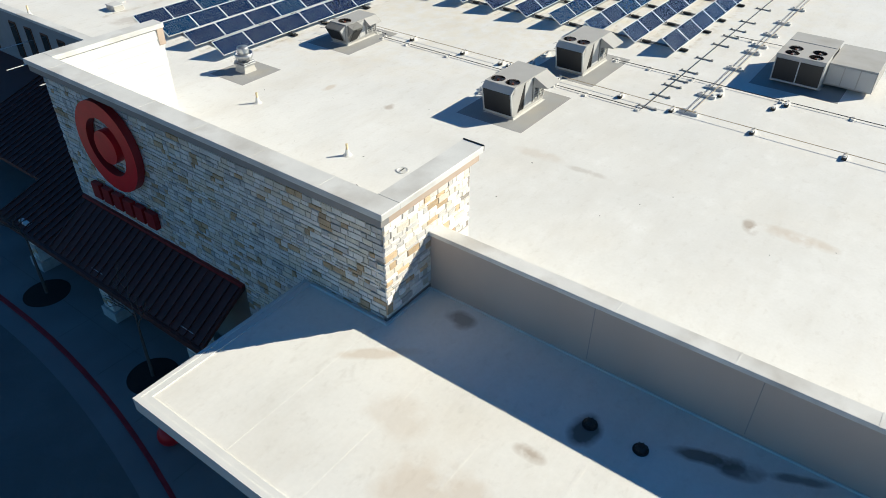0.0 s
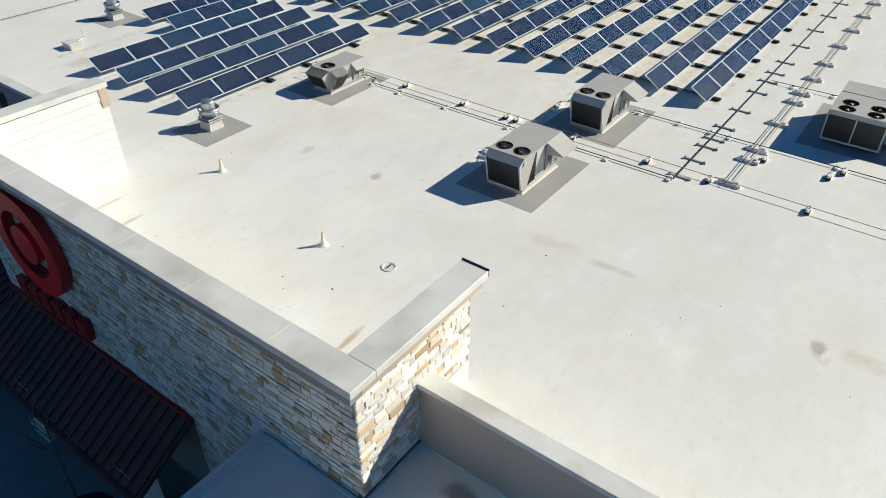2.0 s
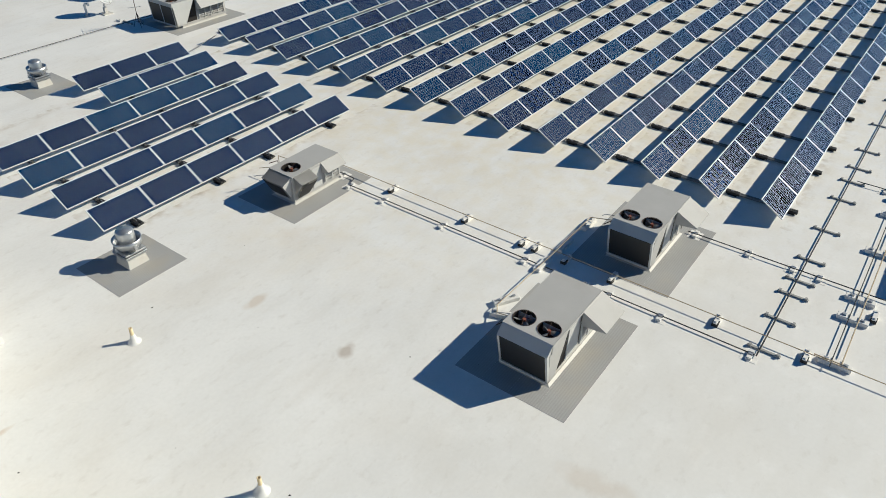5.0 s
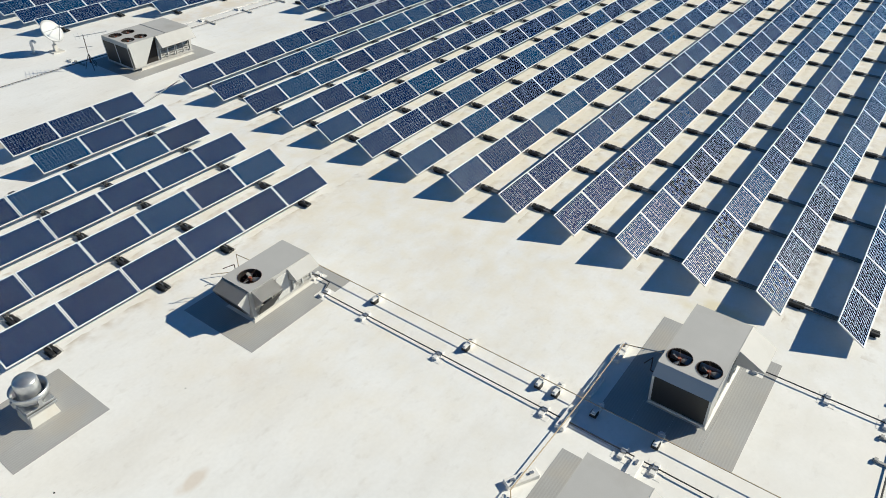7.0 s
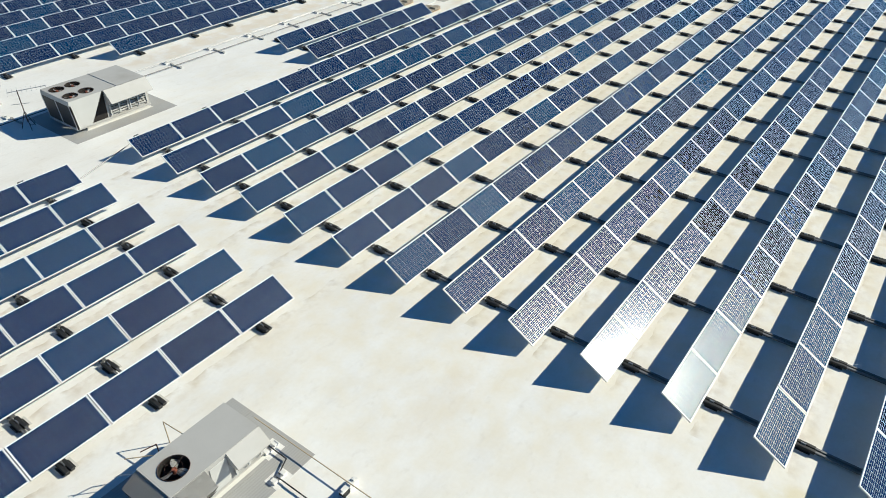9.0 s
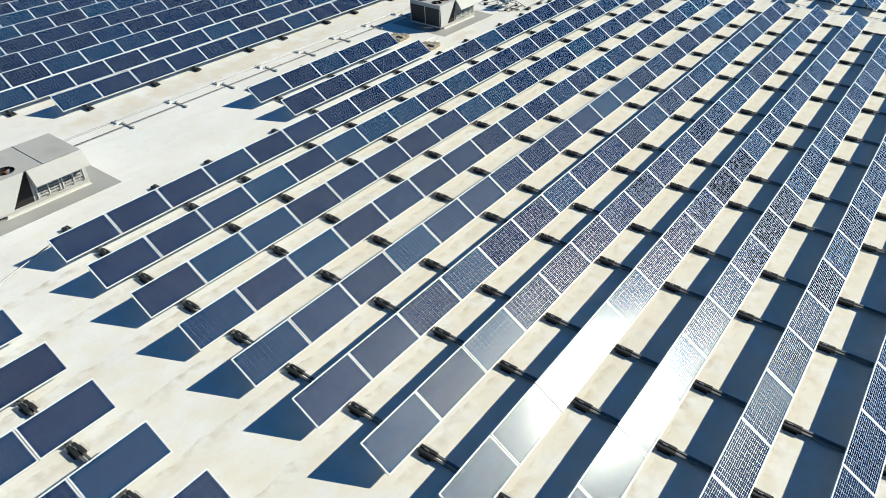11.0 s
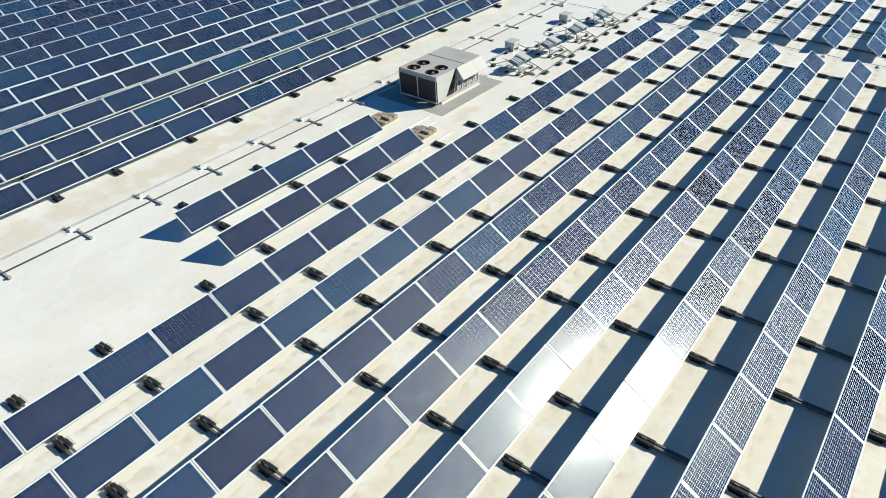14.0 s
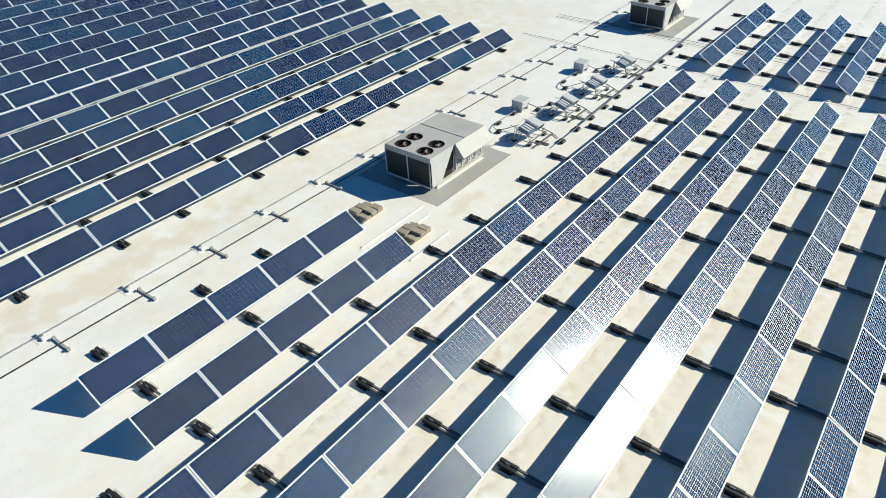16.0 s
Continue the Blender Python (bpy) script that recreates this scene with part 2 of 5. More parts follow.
HUB = material("orange_rust_hub", (0.22, 0.07, 0.035), 0.7, vary=0.3, vary_scale=12)
BLADE = material("grey_fan_blade", (0.3, 0.3, 0.29), 0.5, metal=0.3, vary=0.15)
GALV = material("galvanised_steel", (0.5, 0.51, 0.52), 0.38, metal=0.8, vary=0.12, vary_scale=5)
ALU = material("anodised_aluminium", (0.66, 0.67, 0.68), 0.55, metal=0.1, vary=0.04)
STRUT = material("grey_steel_strut", (0.18, 0.18, 0.18), 0.5, metal=0.5, vary=0.15, vary_scale=3)
PAD = material("grey_walkway_pad", (0.36, 0.36, 0.355), 0.75, vary=0.06, vary_scale=0.8, grain=0.05, dirt=(0.42, 0.38, 0.3), dirt_scale=0.9, dirt_amount=0.5, bump=0.15)
CURB = material("white_curb_membrane", (0.58, 0.57, 0.53), 0.55, vary=0.08, vary_scale=2, dirt=(0.4, 0.34, 0.26), dirt_scale=2, dirt_amount=0.4)
BLOCK = material("white_foam_block", (0.74, 0.73, 0.7), 0.7, vary=0.07, vary_scale=8)
BLOCKGREY = material("grey_strut_block", (0.32, 0.32, 0.31), 0.6, vary=0.1)
PVC = material("cream_pvc", (0.72, 0.6, 0.35), 0.5, vary=0.1, vary_scale=6)
CONDUIT = material("galvanised_conduit", (0.2, 0.2, 0.2), 0.4, metal=0.6)
YELLOWPIPE = material("faded_yellow_gas_pipe", (0.45, 0.37, 0.24), 0.5, vary=0.1, vary_scale=3)
PAVER = material("beige_concrete_paver", (0.31, 0.275, 0.215), 0.9, vary=0.12, vary_scale=4, grain=0.1, per_object=0.15)
TIMBER = material("pale_timber", (0.5, 0.38, 0.22), 0.8, vary=0.15, vary_scale=5)
DISHM = material("pale_dish_enamel", (0.5, 0.51, 0.52), 0.5, vary=0.05)
INVBLUE = material("slate_blue_box_enamel", (0.1, 0.15, 0.22), 0.3, vary=0.1, vary_scale=6)
BACKSHEET = material("white_backsheet", (0.5, 0.57, 0.66), 0.6, coat=1.0)
BUSBAR = material("silver_busbar", (0.27, 0.3, 0.34), 0.38, metal=1.0, coat=1.0)


def cell_material():
    m = bpy.data.materials.new("blue_silicon_cell")
    m.use_nodes = True
    nt = m.node_tree
    b = nt.nodes["Principled BSDF"]
    info = nt.nodes.new("ShaderNodeObjectInfo")
    ramp = nt.nodes.new("ShaderNodeValToRGB")
    e = ramp.color_ramp.elements
    e[0].position, e[0].color = 0.0, (0.0007, 0.0075, 0.048, 1)
    e[1].position, e[1].color = 1.0, (0.001, 0.029, 0.095, 1)
    mid = ramp.color_ramp.elements.new(0.55)
    mid.color = (0.0008, 0.013, 0.068, 1)
    nt.links.new(info.outputs["Random"], ramp.inputs[0])
    geo = nt.nodes.new("ShaderNodeNewGeometry")
    r = nt.nodes.new("ShaderNodeMapRange")
    r.inputs["To Min"].default_value, r.inputs["To Max"].default_value = 0.9, 1.1
    nt.links.new(geo.outputs["Random Per Island"], r.inputs["Value"])
    x = nt.nodes.new("ShaderNodeVectorMath")
    x.operation = "SCALE"
    nt.links.new(ramp.outputs[0], x.inputs[0])
    nt.links.new(r.outputs[0], x.inputs["Scale"])
    nt.links.new(x.outputs[0], b.inputs["Base Color"])
    b.inputs["Roughness"].default_value = 0.5
    b.inputs["Specular IOR Level"].default_value = 0.0
    b.inputs["Coat Weight"].default_value = 1.0
    b.inputs["Coat Roughness"].default_value = 0.125
    b.inputs["Coat IOR"].default_value = 1.42
    return m


def add_ribs(m, width):
    """Fine parallel ribs across y, as relief and a slight tone."""
    nt = m.node_tree
    bsdf = nt.nodes["Principled BSDF"]
    co = nt.nodes.new("ShaderNodeTexCoord")
    wv = nt.nodes.new("ShaderNodeTexWave")
    wv.bands_direction = "Y"
    wv.inputs["Scale"].default_value = 0.314 / width
    nt.links.new(co.outputs["Object"], wv.inputs["Vector"])
    r = nt.nodes.new("ShaderNodeMapRange")
    r.inputs["To Min"].default_value, r.inputs["To Max"].default_value = 0.93, 1.03
    nt.links.new(wv.outputs["Fac"], r.inputs["Value"])
    x = nt.nodes.new("ShaderNodeVectorMath")
    x.operation = "SCALE"
    nt.links.new(bsdf.inputs["Base Color"].links[0].from_socket, x.inputs[0])
    nt.links.new(r.outputs[0], x.inputs["Scale"])
    nt.links.new(x.outputs[0], bsdf.inputs["Base Color"])


add_ribs(PAD, 0.07)
CELL = cell_material()
for mm in (BACKSHEET, BUSBAR):
    mm.node_tree.nodes["Principled BSDF"].inputs["Specular IOR Level"].default_value = 0.1
    mm.node_tree.nodes["Principled BSDF"].inputs["Coat IOR"].default_value = 1.42
    mm.node_tree.nodes["Principled BSDF"].inputs["Coat Roughness"].default_value = 0.125

# ---------------------------------------------------------------- mesh helpers


def mesh_of(bm, mats, name="mesh", smooth=False):
    me = bpy.data.meshes.new(name)
    bmesh.ops.recalc_face_normals(bm, faces=bm.faces)
    bm.to_mesh(me)
    bm.free()
    for m in mats if isinstance(mats, (list, tuple)) else [mats]:
        me.materials.append(m)
    if smooth:
        for p in me.polygons:
            p.use_smooth = True
    return me


def part(name, bm, mat, parent=None, label="", smooth=False):
    ob = new(name, bm if isinstance(bm, bpy.types.Mesh) else mesh_of(bm, mat, name, smooth))
    ob.parent = parent
    if label:
        ob["label"] = label
    return ob


def thing(name, at, label, category, group="", kind="", turn=0):
    ob = new(name)
    ob.empty_display_size = 0.2
    ob.matrix_basis = pose(*at, 0, 0, turn)
    return tagged(ob, label, category, group, kind)


def box(bm, x0, x1, y0, y1, z0, z1, bevel=0.0, mat=0, m=None):
    vs = [bm.verts.new((x, y, z)) for z in (z0, z1) for x, y in ((x0, y0), (x1, y0), (x1, y1), (x0, y1))]
    idx = [(3, 2, 1, 0), (4, 5, 6, 7), (0, 1, 5, 4), (1, 2, 6, 5), (2, 3, 7, 6), (3, 0, 4, 7)]
    fs = [bm.faces.new([vs[i] for i in f]) for f in idx]
    for f in fs:
        f.material_index = mat
    if bevel:
        es = list({e for f in fs for e in f.edges})
        res = bmesh.ops.bevel(bm, geom=es, offset=bevel, segments=1, affect="EDGES", profile=0.5)
        for f in res["faces"]:
            f.material_index = mat
        vs = list({v for f in res["faces"] for v in f.verts})
    if m is not None:
        for v in vs:
            v.co = m @ v.co
    return bm


def boxes(*args, bevel=0.0):
    bm = bmesh.new()
    for a in args:
        box(bm, *a, bevel=bevel)
    return bm


def prism(bm, profile, y0, y1, mat=0):
    """A profile in x, z drawn out along y."""
    a = [bm.verts.new((x, y0, z)) for x, z in profile]
    b = [bm.verts.new((x, y1, z)) for x, z in profile]
    n = len(profile)
    fs = [bm.faces.new(a), bm.faces.new(b[::-1])] + [bm.faces.new((a[i], b[i], b[(i + 1) % n], a[(i + 1) % n])) for i in range(n)]
    for f in fs:
        f.material_index = mat
    return bm


def solid(bm, pts, faces, mat=0):
    vs = [bm.verts.new(p) for p in pts]
    for f in faces:
        bm.faces.new([vs[i] for i in f]).material_index = mat
    return bm


def tube(bm, a, b, r, n=8, r2=None, mat=0, caps=True):
    a, b = Vector(a), Vector(b)
    r2 = r if r2 is None else r2
    q = (b - a).to_track_quat("Z", "Y")
    ra = [bm.verts.new(a + q @ Vector((r * math.cos(2 * math.pi * i / n), r * math.sin(2 * math.pi * i / n), 0))) for i in range(n)]
    rb = [bm.verts.new(b + q @ Vector((r2 * math.cos(2 * math.pi * i / n), r2 * math.sin(2 * math.pi * i / n), 0))) for i in range(n)]
    fs = [bm.faces.new((ra[i], ra[(i + 1) % n], rb[(i + 1) % n], rb[i])) for i in range(n)]
    if caps:
        fs += [bm.faces.new(ra[::-1]), bm.faces.new(rb)]
    for f in fs:
        f.material_index = mat
    return bm


def run(points, r, n=6):
    """A bent pipe through the points."""
    bm = bmesh.new()
    for a, b in zip(points, points[1:]):
        tube(bm, a, b, r, n)
    return bm


def lathe(bm, profile, n=24, at=(0, 0, 0), mat=0):
    """A profile of (radius, z) turned round z."""
    rings = [[bm.verts.new((at[0] + max(r, 1e-4) * math.cos(2 * math.pi * i / n), at[1] + max(r, 1e-4) * math.sin(2 * math.pi * i / n), at[2] + z)) for i in range(n)] for r, z in profile]
    for u, v in zip(rings, rings[1:]):
        for i in range(n):
            bm.faces.new((u[i], u[(i + 1) % n], v[(i + 1) % n], v[i])).material_index = mat
    return bm


# ---------------------------------------------------------------- ground and building shell
GROUND = -6.25
bm = bmesh.new()
solid(bm, [(-1500, -1500, GROUND), (1500, -1500, GROUND), (1500, 1500, GROUND), (-1500, 1500, GROUND)], [(0, 1, 2, 3)])
tagged(part("ground", bm, ASPHALT), "worn grey asphalt ground round the store building", "ground", kind="structure")


def kerb_x(y):
    """The bent line of the red kerb in plan."""
    return 7.75 - 0.0105 * max(0.0, 27.5 - y) ** 2 if y > 10 else 7.75 - 0.0105 * 17.5**2 - 0.36 * (10 - y)


def strip(y0, y1, off0, off1, z0, z1, n=40, far=None):
    """A strip along the kerb line between two offsets, from z0 to z1."""
    bm = bmesh.new()
    rows = []
    for i in range(n + 1):
        y = y0 + (y1 - y0) * i / n
        a, b = kerb_x(y) + off0, (far if far is not None else kerb_x(y) + off1)
        rows.append([bm.verts.new(p) for p in ((a, y, z0), (a, y, z1), (b, y, z1), (b, y, z0))])
    for u, v in zip(rows, rows[1:]):
        for k in range(4):
            bm.faces.new((u[k], u[(k + 1) % 4], v[(k + 1) % 4], v[k]))
    bm.faces.new(rows[0])
    bm.faces.new(rows[-1][::-1])
    return bm


tagged(part("pavement", strip(-10, 46, 0.16, 0, GROUND - 0.2, GROUND + 0.15, far=17.5), CONCRETE), "shaded grey concrete walkway before the store", "pavement", kind="structure")
tagged(part("kerb", strip(-10, 46, 0.0, 0.156, GROUND - 0.2, GROUND + 0.16), KERBRED), "red-painted concrete kerb along the walkway", "kerb", kind="structure")
tagged(part("gutter", strip(-10, 46, -0.75, -0.004, GROUND - 0.2, GROUND + 0.012), CONCRETE), "concrete gutter strip beside the red kerb", "gutter", kind="structure")
bm = bmesh.new()
for i in range(9):
    y = 3 + i * 3.1
    box(bm, kerb_x(y) + 0.3, 11.8, y - 0.012, y + 0.012, GROUND + 0.151, GROUND + 0.154)
box(bm, 9.3, 9.32, 0, 40, GROUND + 0.151, GROUND + 0.1535)
tagged(part("pavement_joint", bm, ASPHALT), "dark saw-cut joints in the concrete walkway", "joint", kind="structure")

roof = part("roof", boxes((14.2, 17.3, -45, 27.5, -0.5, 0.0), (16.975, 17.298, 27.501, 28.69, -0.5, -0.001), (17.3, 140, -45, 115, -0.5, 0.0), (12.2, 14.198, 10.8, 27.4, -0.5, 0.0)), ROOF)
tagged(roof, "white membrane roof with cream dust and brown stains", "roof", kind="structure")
tagged(part("wall_east", boxes((14.2, 139.9, -44.9, -44.6, GROUND, -0.502), (139.6, 139.9, -44.6, 114.6, GROUND, -0.502), (14.2, 139.9, 114.6, 114.9, GROUND, -0.502), (17.2, 17.5, 27.4, 114.6, GROUND, -0.502), (14.2, 14.5, -44.6, 10.6, GROUND, -0.51)), STUCCO), "plain stucco walls under the store roof", "wall", kind="structure")

# stone tower walls
FX = 11.9
CAPZ = 3.6
tower = tagged(part("wall_tower", boxes((FX + 0.04, FX + 0.33, 10.64, 27.5, GROUND, 3.38), (FX + 0.33, 16.0, 10.64, 11.0, GROUND, 3.38), (FX + 0.33, 16.985, 27.2, 27.5, GROUND, 3.38)), MORTAR), "pale mortar core of the stone-faced parapet tower", "wall", kind="structure")
part("inner_face", boxes((FX + 0.332, FX + 0.36, 11.0, 27.2, 0.0, 3.38), (FX + 0.36, 16.0, 11.002, 11.03, 0.0, 3.38), (14.3, 15.98, 10.6, 10.638, 0.0, 0.75), (16.986, 17.0, 27.198, 27.515, 0.0, 2.89)), FLASH, tower, "white membrane lining")
for i in range(9):
    bm = bmesh.new()
    z = 0.0 + i * 0.374
    prism(bm, [(FX + 0.37, z + 0.004), (17.0, z + 0.004), (17.0, z + 0.37), (FX + 0.37, z + 0.37)], 27.15, 27.196)
    for v in bm.verts:
        if v.co.y < 27.17 and v.co.z < z + 0.1:
            v.co.y -= 0.03
    part("board", bm, FLASH, tower)
cap = tagged(part("parapet_coping", boxes((FX - 0.38, FX + 0.37, 10.3, 27.79, 3.4, CAPZ), (FX + 0.373, 16.2, 10.3, 11.06, 3.4, CAPZ - 0.002), (FX + 0.373, 17.15, 27.1, 27.79, 3.4, CAPZ - 0.002), bevel=0.01), CAPM), "weathered light grey metal coping on the parapet", "coping", kind="structure")
# sun and shade are put into the fascia colours: grey front, tan ends
part("fascia", boxes((FX - 0.3, FX + 0.02, 10.4, 27.7, 3.12, 3.396)), CAPEDGE, cap, "stepped fascia in the darker shaded-side grey")
part("fascia", boxes((FX + 0.03, 16.12, 10.4, 10.62, 3.12, 3.396)), CAPLIT, cap, "fascia in the lighter sunlit-side tan")
part("fascia", boxes((FX + 0.03, 17.05, 27.51, 27.7, 3.1, 3.396), (16.78, 17.08, 27.1, 27.51, 2.72, 3.396)), CAPLIT, cap, "fascia end in the lighter sunlit-side tan")
part("end_lip", boxes((16.2, 16.23, 10.3, 11.06, 3.42, CAPZ + 0.03)), BLACKPIPE, cap, "dark open end of the coping")
for i in range(6):
    part("coping_joint", boxes((FX - 0.385, FX + 0.371, 12.6 + 2.7 * i, 12.64 + 2.7 * i, CAPZ + 0.001, CAPZ + 0.006)), CAPM, cap)

# low parapets
low = tagged(part("wall_parapet", boxes((13.95, 14.25, -45, 10.58, -0.5, 1.55)), STUCCO), "taupe stucco parapet wall beside the porch roof", "wall", kind="structure")
part("inner_lining", boxes((14.252, 14.29, -45, 10.58, 0.0, 1.54)), FLASH, low, "white membrane lining")
part("coping", boxes((13.86, 14.36, -45, 10.59, 1.552, 1.7), bevel=0.012), CAPM, low, "light grey metal coping")
part("base_flashing", boxes((13.91, 13.948, -45, 10.58, -0.498, -0.43)), FLASH, low, "pale base flashing")
for i in range(8):
    part("control_joint", boxes((13.944, 13.949, 5.2 - 4.3 * i, 5.225 - 4.3 * i, -0.34, 1.54)), CAPEDGE, low)
    part("coping_joint", boxes((13.855, 14.365, 7.7 - 3.05 * i, 7.74 - 3.05 * i, 1.7, 1.706)), CAPM, low)
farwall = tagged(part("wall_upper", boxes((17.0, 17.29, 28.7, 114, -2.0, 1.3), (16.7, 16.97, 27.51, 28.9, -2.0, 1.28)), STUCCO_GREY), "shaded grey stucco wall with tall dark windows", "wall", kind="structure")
part("coping", boxes((16.93, 17.4, 28.7, 114, 1.302, 1.45), (16.6, 16.99, 27.52, 28.69, 1.302, 1.445), bevel=0.01), CAPM, farwall, "light grey metal coping")
for i, y in enumerate((33.6, 36.3, 37.9, 39.5, 41.1, 44.0, 46.0)):
    win = part("window", boxes((16.965, 16.998, y - 0.36, y + 0.36, -1.2, 0.85)), BRONZE, farwall, "tall narrow window with bronze frame")
    part("pane", boxes((16.955, 16.963, y - 0.28, y + 0.28, -1.12, 0.77)), GLASSDARK, win)

# porch roof
porch = tagged(part("porch_roof", boxes((5.85, 13.908, -45, 10.598, -1.3, -0.5), (5.85, 11.86, 10.598, 13.85, -1.3, -0.5)), LOWROOF), "white membrane porch roof with dark stains and drains", "roof", kind="structure")
part("edge_metal", boxes((5.7, 5.848, -45, 13.98, -0.9, -0.44)), FLASH, porch, "white metal edge")
part("edge_metal", boxes((5.849, 11.86, 13.852, 13.98, -0.9, -0.442)), FLASH, porch, "white metal edge")
part("edge_metal", boxes((5.852, 6.05, -45, 13.85, -0.499, -0.462)), FLASH, porch, "white metal edge")
part("edge_metal", boxes((6.052, 11.86, 13.65, 13.85, -0.499, -0.462)), FLASH, porch, "white metal edge")
part("tower_flashing", boxes((11.78, 11.858, 10.54, 13.65, -0.498, -0.41), (11.86, 13.9, 10.52, 10.596, -0.498, -0.41)), FLASH, porch, "pale base flashing")
tagged(part("wall_porch", boxes((9.0, 9.3, -45, 13.0, GROUND, -1.302), (9.3, 11.8, 12.7, 13.0, GROUND, -1.302)), STUCCO), "taupe stucco wall under the porch roof", "wall", kind="structure")

# canopy
can = thing("entrance_canopy", (0, 0, 0), "dark brown standing-seam metal canopy in shade", "canopy", kind="structure")
bm = bmesh.new()
prism(bm, [(9.75, -3.95), (9.75, -3.78), (FX + 0.03, -2.4), (FX + 0.03, -2.57)], 17.35, 27.28)
part("roof_sheet", bm, SHEET, can)
bm = bmesh.new()
prism(bm, [(9.75, -3.95), (9.75, -3.78), (16.99, -1.4), (16.99, -1.57)], 27.285, 31.5)
prism(bm, [(11.9, -3.243), (11.9, -3.073), (16.99, -1.4), (16.99, -1.57)], 31.505, 60)
part("roof_sheet", bm, SHEET, can)
sl = (-2.4 + 3.78) / (FX + 0.03 - 9.75)
for i in range(52):
    y = 17.5 + i * 0.42
    x1 = FX if y < 27.3 else 16.98
    s2 = sl if y < 27.3 else 2.38 / 7.24
    bm = bmesh.new()
    xo = 9.73 if y < 31.5 else 11.88
    prism(bm, [(xo, -3.77 + s2 * (xo - 9.73)), (x1, -3.77 + s2 * (x1 - 9.73)), (x1, -3.72 + s2 * (x1 - 9.73)), (xo, -3.72 + s2 * (xo - 9.73))], y - 0.02, y + 0.02)
    part("seam", bm, SHEET, can)
part("ridge_trim", boxes((FX - 0.14, FX - 0.005, 17.3, 27.35, -2.42, -2.28)), REDTRIM, can, "dark red trim")
part("gutter", boxes((9.6, 9.745, 17.3, 31.5, -4.05, -3.8)), SHEET, can)

# ---------------------------------------------------------------- stone facing


def stone_mesh(w, h, seed, mat):
    rng = random.Random(seed)
    bm = bmesh.new()
    j = lambda: rng.uniform(-0.012, 0.012)
    back = [(0.008, 0, 0.008), (w - 0.008, 0, 0.008), (w - 0.008, 0, h - 0.008), (0.008, 0, h - 0.008)]
    d = rng.uniform(0.035, 0.062)
    front = [(0.014 + abs(j()), -d + j(), 0.014 + abs(j())), (w - 0.014 - abs(j()), -d + j(), 0.014 + abs(j())), (w - 0.014 - abs(j()), -d + j(), h - 0.014 - abs(j())), (0.014 + abs(j()), -d + j(), h - 0.014 - abs(j()))]
    solid(bm, back + front, [(0, 1, 5, 4), (1, 2, 6, 5), (2, 3, 7, 6), (3, 0, 4, 7), (4, 5, 6, 7)])
    return mesh_of(bm, mat, "stone")


STONE_MESHES = {}


def get_stone(w, h, rng):
    key = (w, h, rng.randrange(4), rng.choices(range(4), (4, 6, 1.3, 1.6))[0])
    if key not in STONE_MESHES:
        STONE_MESHES[key] = stone_mesh(w, h, str(key), STONES[key[3]])
    return STONE_MESHES[key]


def lay(place, length, z0, z1, seed, skip=lambda u, z: False, parent=None, limit=10**6):
    """Courses of stones along a face; place(u, z) gives the matrix. The pieces past the limit are joined into one."""
    rng = random.Random(seed)
    z, count, joined = z0, 0, []
    while z < z1 - 0.06:
        h = rng.choice((0.12, 0.17, 0.22))
        if z + h > z1:
            h = 0.12
        u = 0.0
        while u < length - 0.05:
            w = rng.choice((0.2, 0.28, 0.38, 0.52))
            w = min((x for x in (0.2, 0.28, 0.38, 0.52)), key=lambda x: abs(x - (length - u))) if u + w > length else w
            if u + w > length + 0.03:
                break
            if not skip(u, z):
                me = get_stone(w, h, rng)
                if count < limit:
                    ob = new("stone", me)
                    ob.parent = parent
                    ob.matrix_basis = place(u, z)
                else:
                    joined.append((me, place(u, z)))
                count += 1
            u += w
        z += h
    if joined:
        verts, faces, idx = [], [], []
        for me, mt in joined:
            base = len(verts)
            verts += [mt @ v.co for v in me.vertices]
            faces += [[base + i for i in p.vertices] for p in me.polygons]
            idx += [STONES.index(me.materials[0])] * len(me.polygons)
        me = bpy.data.meshes.new("stone_rest")
        me.from_pydata(verts, [], faces)
        for m in STONES:
            me.materials.append(m)
        me.polygons.foreach_set("material_index", idx)
        ob = new("stone_facing", me)
        ob.parent = parent
        tagged(ob, kind="stuff")


# ---------------------------------------------------------------- wall sign: plain ring, disc and bars
def flat_ring(r0, r1, depth, n=64):
    bm = bmesh.new()
    loops = [[bm.verts.new((x, r * math.cos(2 * math.pi * i / n), r * math.sin(2 * math.pi * i / n))) for i in range(n)] for r, x in ((r0, 0), (r0, -depth), (r1, -depth), (r1, 0))]
    for k in range(4):
        u, v = loops[k], loops[(k + 1) % 4]
        for i in range(n):
            bm.faces.new((u[i], u[(i + 1) % n], v[(i + 1) % n], v[i])).material_index = 0 if k == 1 else 1
    return bm


sign = thing("wall_sign", (FX - 0.06, 23.56, 1.24), "red ring and disc sign on the stone wall", "sign")
part("ring", flat_ring(1.14, 1.78, 0.3), [RED, REDSIDE], sign)
bm = bmesh.new()
lathe(bm, [(0.0, 0.32), (0.66, 0.32), (0.66, 0.0), (0.0, 0.0)], 40)
ob = part("disc", bm, RED, sign)
ob.matrix_basis = pose(0, 0, 0, 0, -90, 0)
letters = thing("wall_letters", (FX - 0.06, 0, 0), "row of red raised bars in place of lettering", "sign")
for i in range(6):
    y = 25.6 - i * 0.71
    part("letter_bar", boxes((-0.22, 0, y - 0.27, y + 0.27, -1.74, -1.06), bevel=0.01), REDSIDE, letters)

